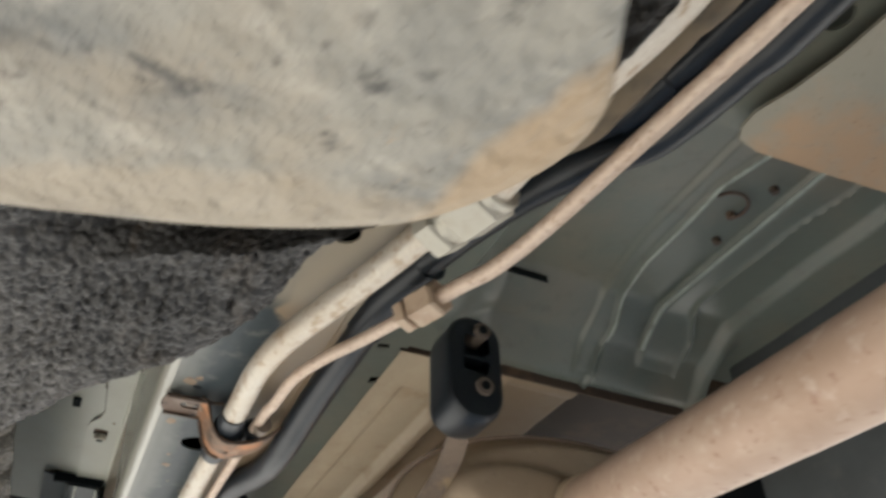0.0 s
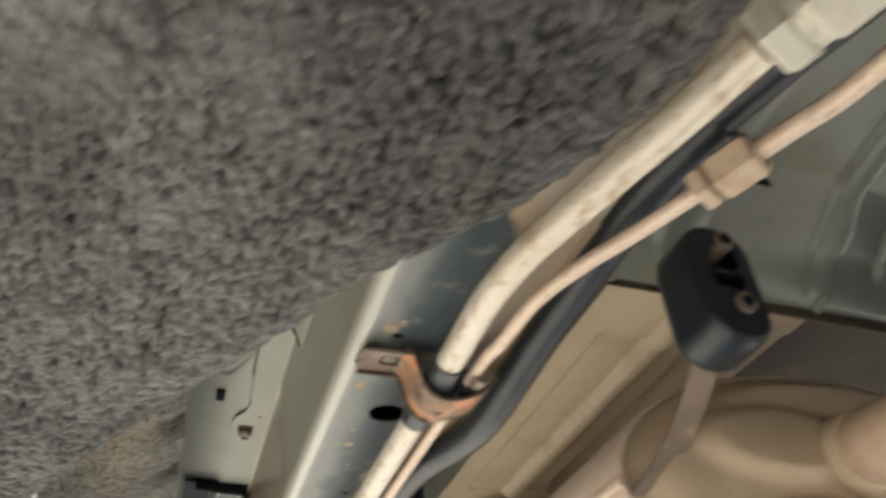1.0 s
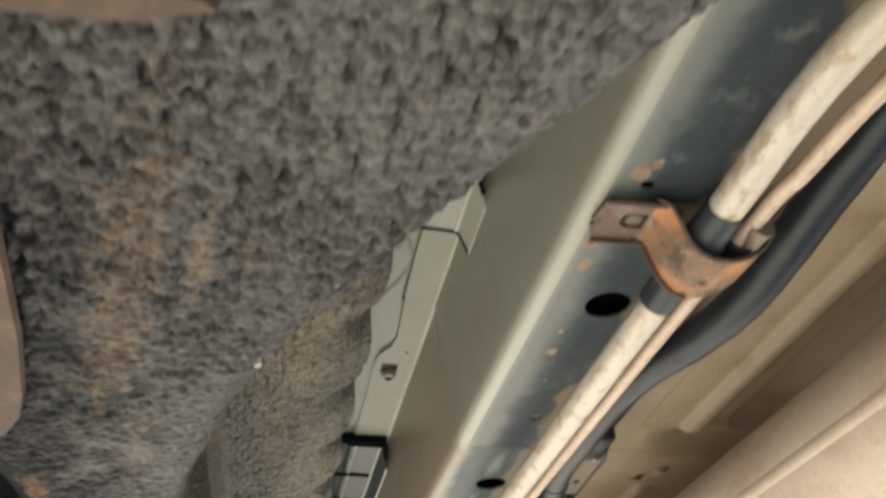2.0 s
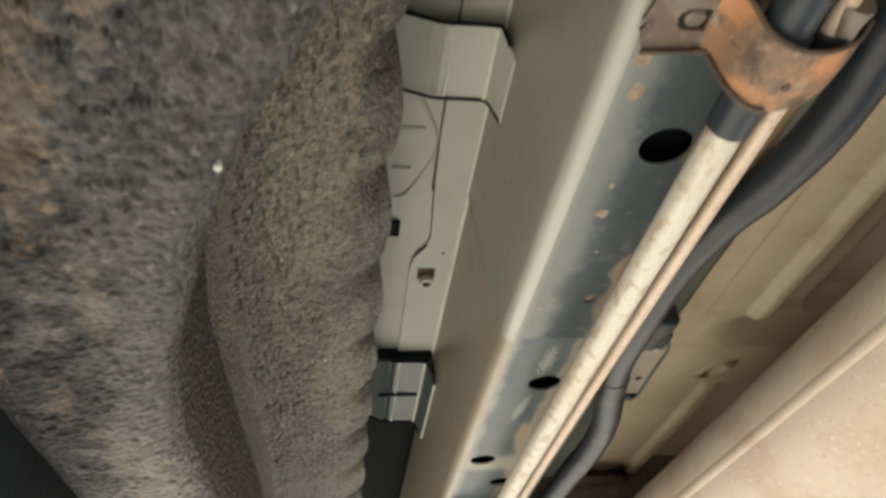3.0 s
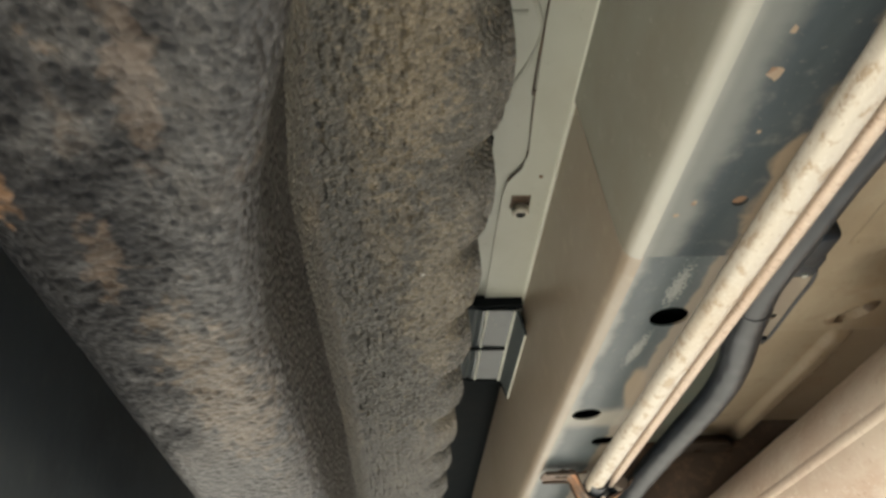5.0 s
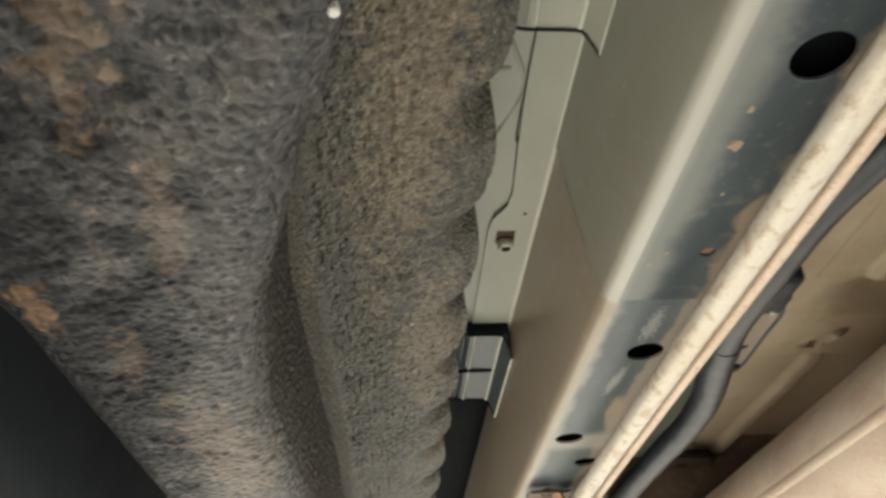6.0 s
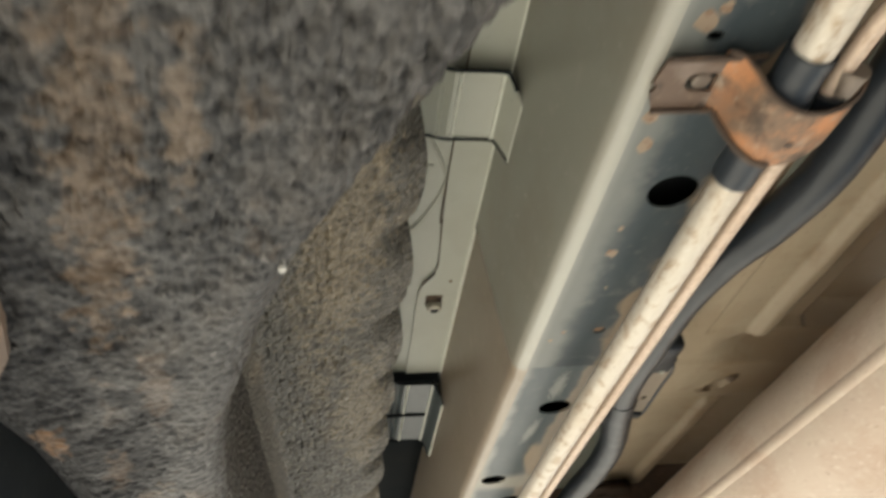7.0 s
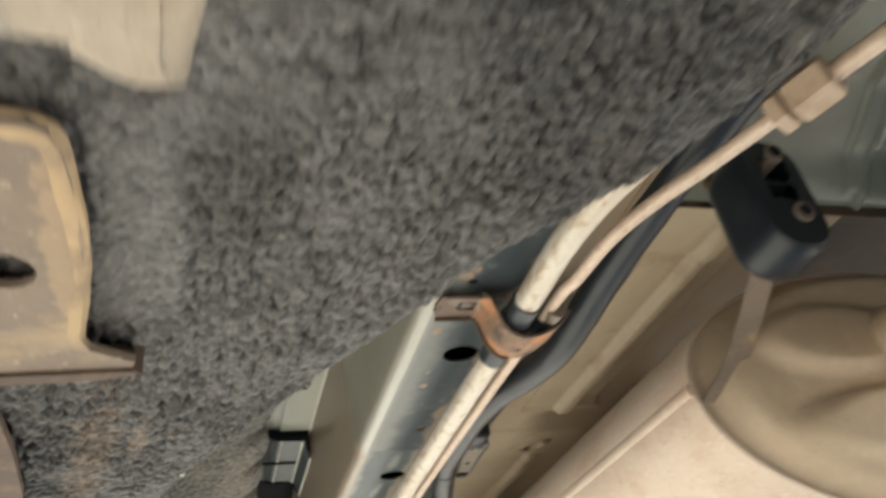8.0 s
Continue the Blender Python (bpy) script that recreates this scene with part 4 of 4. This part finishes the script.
for a, b in zip(rows, rows[1:]):
    for k in range(len(a) - 1):
        bm.faces.new((a[k], a[k + 1], b[k + 1], b[k]))
bmesh.ops.remove_doubles(bm, verts=bm.verts, dist=1e-5)
part("stamped_pan", bm, BEIGE, arm, "", 60)
bm = bmesh.new()
tube(bm, [Vector((-0.1, -0.18, AZ + 0.001 + 0.036 * k)) for k in range(10)] + [Vector((-0.1, -0.18, 1.96))], 0.035, 20)
part("mounting_post", bm, DARK, arm)

# tank strap bracket
strap = thing("tank_strap", "dusty tan steel tank strap bracket with a round hole", "tank strap")
bm = bmesh.new()
holed_plate(bm, [(-0.27, 0.278), (-0.18, 0.2805), (-0.162, 0.2805), (-0.158, 0.283), (-0.1558, 0.29), (-0.155, 0.3), (-0.1552, 0.325), (-0.1585, 0.352), (-0.1625, 0.377), (-0.16, 0.385), (-0.147, 0.3935), (-0.148, 0.397), (-0.27, 0.406)], [circle(-0.1775, 0.339, 0.0088, 0.0085)], 1.6030, 0.003)
part("bracket_plate", bm, STRAP, strap, "", 30)
bm = bmesh.new()
tube(bm, smooth_path([(-0.172, 0.2835, 1.6058), (-0.164, 0.2838, 1.6058), (-0.1592, 0.286, 1.6058), (-0.1577, 0.293, 1.6058), (-0.1572, 0.31, 1.6058), (-0.1575, 0.33, 1.6058), (-0.1605, 0.354, 1.6058), (-0.1645, 0.377, 1.6062), (-0.166, 0.385, 1.608)], 0.004), 0.0034, 12, 0.25)
part("rolled_edge", bm, OCHRE, strap, "ochre-dusted rolled edge")
bm = bmesh.new()
holed_plate(bm, [(-0.27, 0.4065), (-0.148, 0.3975), (-0.145, 0.3995), (-0.16, 0.4045), (-0.27, 0.413)], [], 1.6015, 0.011)
part("brown_lip", bm, RUST2, strap, "dark brown turned-up lip", 30)
bm = bmesh.new()
holed_plate(bm, [(-0.30, 0.43), (-0.197, 0.44), (-0.1985, 0.475), (-0.203, 0.522), (-0.2085, 0.556), (-0.2125, 0.572), (-0.2205, 0.587), (-0.30, 0.594)], [], 1.6035, 0.004)
part("strap_end", bm, RUST2, strap, "rusty strap end", 30)

# ---- refrigerant lines ----
suction = thing("suction_line", "dusty cream aluminium tube with hexagon union, clamped under the rail", "refrigerant pipe")
PZ = 1.7345
bm = bmesh.new()
tube(bm, smooth_path([(0.092, 2.3, 1.735), (0.09, 1.6, 1.735), (0.088, 1.0, PZ), (0.0875, 0.6, PZ), (0.087, 0.535, PZ), (0.0867, 0.492, PZ), (0.092, 0.444, PZ), (0.107, 0.39, PZ), (0.122, 0.34, PZ), (0.136, 0.288, PZ)]), 0.0096, 24, 0.03)
part("tube", bm, ALU, suction)
bm = bmesh.new()
prism(bm, (0.1372, 0.2852, PZ), (0.1420, 0.2715, PZ), 0.0203, 6, 0.3, 0.002)
part("union_collar", bm, NUT, suction)
bm = bmesh.new()
prism(bm, (0.1436, 0.2665, PZ), (0.1528, 0.2375, PZ), 0.0212, 6, 0.3, 0.003)
prism(bm, (0.1415, 0.273, PZ), (0.1440, 0.2655, PZ), 0.0165, 24, 0, 0.001)
prism(bm, (0.1522, 0.2395, PZ), (0.1545, 0.2320, PZ), 0.0172, 24, 0, 0.001)
part("union_nut", bm, NUT, suction)
bm = bmesh.new()
tube(bm, smooth_path([(0.150, 0.245, PZ), (0.1515, 0.215, PZ), (0.1555, 0.156, PZ), (0.1625, 0.097, PZ), (0.169, 0.0, PZ + 0.005), (0.174, -0.3, PZ + 0.01)]), lambda f: 0.014 + 0.0045 * min(1, 4 * f), 24, 0.03)
part("rear_tube", bm, ALU, suction, "cream dusty thicker tube")
liquid = thing("liquid_line", "thin tan-dusted aluminium tube with hexagon union, clamped under the rail", "refrigerant pipe")
bm = bmesh.new()
tube(bm, smooth_path([(0.114, 2.3, 1.737), (0.111, 1.6, 1.737), (0.108, 1.0, 1.737), (0.109, 0.6, 1.736), (0.1115, 0.53, 1.733), (0.113, 0.478, 1.73), (0.125, 0.44, 1.73), (0.14, 0.408, 1.73), (0.158, 0.365, 1.73)]), 0.0046, 16, 0.03)
part("tube", bm, ALU2, liquid)
bm = bmesh.new()
prism(bm, (0.1562, 0.3685, 1.73), (0.1592, 0.3605, 1.73), 0.0122, 6, 0.2, 0.001)
part("union_collar", bm, BRASS, liquid)
bm = bmesh.new()
prism(bm, (0.1600, 0.3585, 1.73), (0.1685, 0.3365, 1.73), 0.0132, 6, 0.2, 0.002)
part("union_nut", bm, BRASS, liquid)
bm = bmesh.new()
tube(bm, smooth_path([(0.1685, 0.337, 1.73), (0.177, 0.316, 1.73), (0.185, 0.298, 1.73), (0.193, 0.262, 1.73), (0.199, 0.215, 1.73), (0.204, 0.17, 1.73), (0.209, 0.13, 1.73), (0.214, 0.085, 1.73), (0.22, 0.0, 1.73), (0.23, -0.2, 1.73)]), 0.0054, 16, 0.03)
part("rear_tube", bm, ALU2, liquid)
# black hose beside them
hose = thing("rubber_hose", "black rubber hose running along the rail", "hose")
bm = bmesh.new()
tube(bm, smooth_path([(0.143, 1.0, 1.758), (0.1315, 0.94, 1.756), (0.126, 0.87, 1.7525), (0.1245, 0.8, 1.7515), (0.130, 0.74, 1.748), (0.14, 0.69, 1.742), (0.144, 0.63, 1.738), (0.146, 0.54, 1.748), (0.15, 0.44, 1.757), (0.154, 0.375, 1.762), (0.169, 0.315, 1.764), (0.19, 0.255, 1.764), (0.214, 0.215, 1.764), (0.234, 0.185, 1.764), (0.244, 0.13, 1.764), (0.25, 0.08, 1.764), (0.255, -0.2, 1.76)]), 0.0128, 22, 0.04)
part("hose_body", bm, RUBBER, hose)
bm = bmesh.new()
way = smooth_path([(0.2, 2.2, 1.77), (0.171, 1.45, 1.762), (0.167, 1.256, 1.759), (0.1685, 1.165, 1.758), (0.1645, 1.094, 1.758), (0.1515, 1.034, 1.758), (0.144, 1.004, 1.758), (0.137, 0.97, 1.757)], 0.0028)
tube(bm, way, 0.0136, 18, 0.05)
part("outer_sleeve", bm, RUBBER, hose, "black plastic hose sleeve")
bm = bmesh.new()
tube(bm, smooth_path([(0.1505, 0.43, 1.758), (0.1535, 0.385, 1.762), (0.163, 0.345, 1.764)]), 0.0155, 18)
part("hose_collar", bm, RUBBER, hose)
hose2 = thing("rubber_hose", "thinner black rubber hose above the thin tube", "hose")
bm = bmesh.new()
tube(bm, smooth_path([(0.165, 0.33, 1.776), (0.178, 0.285, 1.774), (0.192, 0.247, 1.772), (0.203, 0.218, 1.772), (0.212, 0.19, 1.772), (0.219, 0.155, 1.772), (0.225, 0.115, 1.772), (0.23, 0.06, 1.772), (0.236, -0.2, 1.77)]), 0.0095, 18, 0.04)
part("hose_body", bm, RUBBER, hose2)
bm = bmesh.new()
tube(bm, smooth_path([(0.2115, 0.192, 1.772), (0.2155, 0.175, 1.772), (0.219, 0.155, 1.772)]), 0.0112, 18)
part("hose_sleeve", bm, RUBBER, hose2)
bm = bmesh.new()
tube(bm, smooth_path([(0.186, 0.24, 1.77), (0.189, 0.212, 1.763), (0.191, 0.195, 1.7595), (0.193, 0.16, 1.759), (0.1965, 0.12, 1.759), (0.201, 0.08, 1.759), (0.21, -0.2, 1.759)], 0.008), lambda f: 0.0112 * min(1, 0.35 + 6 * f), 16, 0.12)
part("dusty_sleeve", bm, DUSTY, hose2, "brown dusty sleeve of the hose")
clip = thing("hose_clip", "black plastic hose clip fixed beside the rail", "hose clip")
bm = bmesh.new()
box(bm, (0.143, 0.895, 1.766), (0.174, 0.937, 1.8), 0.006, 3)
part("clip_block", bm, RUBBER, clip)
bm = bmesh.new()
box(bm, (0.15, 0.934, 1.774), (0.184, 0.962, 1.797), 0.004, 2)
part("clip_jaw", bm, SLEEVE, clip)
bm = bmesh.new()
prism(bm, (0.1745, 0.956, 1.775), (0.1745, 0.956, 1.7725), 0.0022, 10)
part("clip_rivet", bm, FLANGE, clip, "pale rivet")
bm = bmesh.new()
rim = [(0.168, 0.962), (0.192, 0.962), (0.2, 0.985), (0.2015, 1.02), (0.2045, 1.083), (0.1995, 1.092), (0.19, 1.088), (0.18, 1.03)]
holed_plate(bm, rim, [circle(0.1925, 1.045, 0.0032, 0.0042)], 1.7885, 0.0015)
plate = part("clip_tab", bm, SIDE2, clip, "grey-green clip tab with a small hole")
bm = bmesh.new()
tube(bm, smooth_path([(x, y, 1.7885) for x, y in rim[1:7]], 0.006), 0.0017, 8)
part("tab_edge", bm, RUBBER, plate, "black edge of the clip tab")
# black plug behind the tab's hole, for its shade
bm = bmesh.new()
prism(bm, (0.1925, 1.045, 1.794), (0.1925, 1.045, 1.7902), 0.0046, 14)
part("tab_hole", bm, DARK, plate)
bm = bmesh.new()
box(bm, (0.188, 1.08, 1.785), (0.203, 1.092, 1.79), 0.002, 1)
part("tab_foot", bm, RUBBER, plate)
bm = bmesh.new()
box(bm, (0.155, 0.92, 1.79), (0.166, 0.932, 1.853))
part("clip_stem", bm, RUBBER, clip)


# ---- pipe clamps ----
def clamp(name):
    c = thing(name, "rusty steel pipe clamp with black rubber sleeve", "pipe clamp", "clamps along the rail")
    bm = bmesh.new()
    prof = [(0.061, 1.7505), (0.0665, 1.746), (0.0700, 1.7375), (0.0745, 1.7285), (0.0810, 1.7215), (0.0890, 1.7190), (0.0970, 1.7200), (0.1050, 1.7225), (0.1130, 1.7262), (0.1210, 1.7310), (0.1275, 1.7365), (0.1320, 1.7420)]
    inner = [0.5770, 0.5755, 0.5770, 0.5810, 0.5832, 0.5850, 0.5862, 0.5875, 0.5880, 0.5885, 0.5880, 0.5850]
    outer = [0.6100, 0.6105, 0.6135, 0.6165, 0.6185, 0.6195, 0.6200, 0.6195, 0.6180, 0.6165, 0.6110, 0.6000]
    n = len(prof)
    va = [bm.verts.new((x, y, z)) for (x, z), y in zip(prof, inner)]
    vb = [bm.verts.new((x, y, z)) for (x, z), y in zip(prof, outer)]
    vm = [bm.verts.new((x, (u + v) / 2, z - 0.0009)) for (x, z), u, v in zip(prof, inner, outer)]
    vc = [bm.verts.new((x, y, z + 0.0018)) for (x, z), y in zip(prof, inner)]
    vd = [bm.verts.new((x, y, z + 0.0018)) for (x, z), y in zip(prof, outer)]
    for k in range(n - 1):
        bm.faces.new((va[k], va[k + 1], vm[k + 1], vm[k]))
        bm.faces.new((vm[k], vm[k + 1], vb[k + 1], vb[k]))
        bm.faces.new((vc[k], vd[k], vd[k + 1], vc[k + 1]))
        bm.faces.new((va[k], vc[k], vc[k + 1], va[k + 1]))
        bm.faces.new((vb[k], vb[k + 1], vd[k + 1], vd[k]))
    for k in (0, n - 1):
        bm.faces.new((va[k], vm[k], vb[k], vd[k], vc[k]))
    part("clamp_band", bm, RUST, c, "", 50)
    bm = bmesh.new()
    slot = arc(0.0615, 0.5945, 0.0058, -90, 90, 6) + arc(0.0515, 0.5945, 0.0058, 90, 270, 6)
    holed_plate(bm, [(0.0335, 0.5815), (0.0300, 0.5960), (0.0325, 0.5975), (0.0325, 0.5995), (0.0305, 0.6015), (0.0350, 0.6125), (0.0640, 0.6100), (0.0670, 0.6060), (0.0670, 0.5790), (0.0640, 0.5790)], [slot], 1.7495, 0.002)
    part("mounting_tab", bm, RUSTB, c, "brown rusty slotted mounting tab")
    bm = bmesh.new()
    tube(bm, smooth_path([(0.0335, 0.5808, 1.7485), (0.05, 0.5795, 1.7482), (0.068, 0.5778, 1.7475), (0.079, 0.577, 1.7485)], 0.004), 0.0016, 8, 0.2)
    part("upper_lip", bm, RUST2, c, "dark turned lip")
    bm = bmesh.new()
    tube(bm, smooth_path([(0.0345, 0.6128, 1.7485), (0.05, 0.6118, 1.7483), (0.0655, 0.6102, 1.7475)], 0.004), 0.0015, 8, 0.2)
    part("lower_lip", bm, RUST2, c, "dark turned lip")
    bm = bmesh.new()
    prism(bm, (0.0545, 0.5945, 1.757), (0.0553, 0.5955, 1.7505), 0.0052, 14, 0, 0.001)
    part("screw_head", bm, PIN, c)
    bm = bmesh.new()
    tube(bm, [Vector((0.0875, 0.602 + 0.0425 * k / 10, PZ)) for k in range(11)], 0.0112, 22)
    tube(bm, [Vector((0.0875, 0.5615 + 0.042 * k / 10, PZ)) for k in range(11)], 0.0112, 22)
    part("rubber_sleeve", bm, SLEEVE, c)
    bm = bmesh.new()
    tube(bm, smooth_path([(x - 0.0004, y - 0.0004, z - 0.0003) for (x, z), y in zip(prof, inner)], 0.003), 0.0013, 8, 0.2)
    part("band_edge", bm, RUST2, c, "dark rolled clamp edge")
    bm = bmesh.new()
    tube(bm, smooth_path([(x - 0.0008, y + 0.0004, z + 0.0002) for (x, z), y in zip(prof[1:6], outer[1:6])], 0.003), 0.0018, 8, 0.25)
    part("band_edge", bm, RUST2, c, "dark rolled clamp edge")
    bm = bmesh.new()
    prism(bm, (0.0915, 0.6045, 1.7195), (0.0915, 0.6045, 1.7178), 0.0022, 10)
    part("dent_mark", bm, RUST2, c)
    bm = bmesh.new()
    tube(bm, [Vector((0.0875, 0.584, PZ)), Vector((0.0875, 0.586, PZ)), Vector((0.0875, 0.612, PZ)), Vector((0.0875, 0.614, PZ))], lambda f: 0.0124 if 0.2 < f < 0.8 else 0.0118, 24)
    tube(bm, [Vector((0.1095, 0.586 + 0.026 * k / 4, 1.7365)) for k in range(5)], 0.0092, 18)
    part("grommet", bm, RUBBER, c)
    bm = bmesh.new()
    tube(bm, [Vector((0.1135, 0.571 + 0.014 * k / 4, 1.7345)) for k in range(5)], lambda f: 0.0078 - 0.0018 * f, 16, 0.12)
    part("end_curl", bm, PIN, c, "brown curled clamp end round the thin tube")
    return c


first = clamp("pipe_clamp")
copy_thing(first, pose(0.004, 0.745, 0))

# ---- exhaust ----
muffler = thing("muffler", "dust-covered oval steel muffler with seam and domed end", "muffler")
MX, MZ = 0.49, 1.70
N = 120


def oval(k, s=1.0):
    a = 2 * math.pi * k / N
    w = math.sin(a)
    return MX + 0.241 * s * math.cos(a), MZ + (0.118 if w > 0 else 0.124) * s * w


def plateau(u, v):
    """A raised oval with a soft shoulder, 0 to 1."""
    t = min(max((1.15 - math.hypot(u, v)) / 0.4, 0), 1)
    return t * t * (3 - 2 * t)


def loft(bm, stations, emboss=0.0):
    rings = []
    for y, s in stations:
        ring = []
        for k in range(N):
            x, z = oval(k, s)
            dent = emboss * (plateau((x - 0.385) / 0.075, (z - 1.728) / 0.033) + plateau((x - 0.42) / 0.1, (z - 1.652) / 0.03)) if emboss else 0
            ring.append(bm.verts.new((x, y - dent, z)))
        rings.append(ring)
    for a, b in zip(rings, rings[1:]):
        for k in range(N):
            bm.faces.new((a[k], a[(k + 1) % N], b[(k + 1) % N], b[k]))
    bm.faces.new(rings[-1])


bm = bmesh.new()
loft(bm, [(0.655, 0.968), (0.637, 0.974), (0.6335, 0.985), (0.635, 0.997), (0.641, 1.0), (0.7, 1.0), (0.9, 1.0), (1.2, 1.0), (1.6, 1.0), (1.62, 0.97), (1.63, 0.5)])
part("shell", bm, EXHAUST, muffler, "", 30)
bm = bmesh.new()
loft(bm, [(0.66, 0.978), (0.639, 0.976), (0.6365, 0.968), (0.636, 0.955), (0.6335, 0.935), (0.628, 0.905), (0.6205, 0.875), (0.6145, 0.84), (0.613, 0.8)] + [(0.613 - 0.016 * math.sin((1 - s / 0.8) * 1.57), s) for s in np.linspace(0.78, 0.02, 48)], 0.011)
part("end_cap", bm, CAP, muffler, "ochre-dusted domed end cap", 50)
bm = bmesh.new()
tube(bm, smooth_path([(0.462, 0.635, 1.728), (0.435, 0.56, 1.712), (0.395, 0.45, 1.683), (0.364, 0.345, 1.660), (0.345, 0.2, 1.645), (0.33, 0.05, 1.635), (0.31, -0.3, 1.62)], 0.015), 0.0285, 36, 0.01)
part("inlet_pipe", bm, PIPE, muffler, "pinkish dusty exhaust pipe")
bm = bmesh.new()
tube(bm, smooth_path([(0.458, 0.626, 1.726), (0.446, 0.592, 1.719), (0.436, 0.563, 1.7125)], 0.008), lambda f: 0.0375 - 0.007 * f, 30)
part("inlet_collar", bm, CAP, muffler)
bm = bmesh.new()
strip(bm, [(0.2505, 1.706), (0.2475, 1.700), (0.2475, 1.694), (0.2525, 1.690)], 0.636, 1.6, 0.0016, 1, 1)
part("seam_lip", bm, EXHAUST, muffler, "", 60)

# rubber hanger
hanger = thing("exhaust_hanger", "black rubber exhaust hanger block on steel pins", "exhaust hanger")
HX, HZ = 0.275, 1.786


def stadium(w, h, rr):
    out = []
    for cx, cz, a0 in [(w - rr, h - rr, 0), (-w + rr, h - rr, 90), (-w + rr, -h + rr, 180), (w - rr, -h + rr, 270)]:
        out += arc(cx, cz, rr, a0, a0 + 90, 7)
    return out


bm = bmesh.new()
prof = stadium(0.0265, 0.0525, 0.0245)
rings = []
for y, s in [(0.4865, 0.915), (0.4885, 0.965), (0.4935, 0.998), (0.503, 1.0), (0.524, 1.0), (0.531, 0.96), (0.534, 0.88)]:
    rings.append([bm.verts.new((HX + px * s, y, HZ + pz * s)) for px, pz in prof])
for a, b in zip(rings, rings[1:]):
    for k in range(len(a)):
        bm.faces.new((a[k], a[(k + 1) % len(a)], b[(k + 1) % len(a)], b[k]))
bm.faces.new(rings[-1][::-1])
part("rubber_block", bm, RUBBER, hanger, "", 60)
bm = bmesh.new()
hole = [(-0.012, -0.006), (0.010, -0.008), (0.014, 0.004), (0.008, 0.010), (0.014, 0.016), (0.013, 0.030), (-0.010, 0.032), (-0.013, 0.012)]
holed_plate(bm, [(x * 0.915, z * 0.915) for x, z in prof], [hole], 0.0, 0.002)
bmesh.ops.transform(bm, matrix=Matrix.Translation((HX, 0.4885, HZ)) @ Matrix.Rotation(radians(90), 4, "X"), verts=bm.verts)
part("front_web", bm, RUBBER, hanger, "", 50)
bm = bmesh.new()
box(bm, (HX - 0.018, 0.505, HZ - 0.02), (HX + 0.018, 0.508, HZ + 0.036))
box(bm, (HX - 0.012, 0.490, HZ + 0.009), (HX + 0.012, 0.506, HZ + 0.0125))
part("recess_web", bm, RUBBER, hanger)
for z in (1.8225, 1.7655):
    bm = bmesh.new()
    tube(bm, [Vector((0.281, 0.483 + 0.011 * k, z)) for k in range(5)], 0.0082, 18)
    pin = part("steel_pin", bm, PIN, hanger)
    bm = bmesh.new()
    prism(bm, (0.281, 0.4845, z), (0.281, 0.4815, z), 0.0042, 14)
    part("pin_bore", bm, DARK, pin)
bm = bmesh.new()
tube(bm, smooth_path([(0.281, 0.525, 1.8225), (0.281, 0.545, 1.826), (0.281, 0.556, 1.85), (0.281, 0.558, 1.90)], 0.008), 0.006, 12)
part("hook_rod", bm, RUST, hanger)
# strap from the hanger down to the muffler
bm = bmesh.new()
line = smooth_path([(0.281, 0.528, 1.7655), (0.29, 0.552, 1.76), (0.298, 0.58, 1.75), (0.295, 0.604, 1.73), (0.28, 0.62, 1.703), (0.266, 0.634, 1.686)], 0.008)
rows = []
for q in line:
    rows.append([bm.verts.new(q + Vector((sx * 0.0115, 0, sz))) for sx, sz in ((-1, -0.001), (1, -0.001), (1, 0.001), (-1, 0.001))])
for a, b in zip(rows, rows[1:]):
    for k in range(4):
        bm.faces.new((a[k], a[(k + 1) % 4], b[(k + 1) % 4], b[k]))
bm.faces.new(rows[0])
bm.faces.new(rows[-1][::-1])
part("hanger_strap", bm, STRAP, muffler, "flat dusty steel hanger strap", 30)
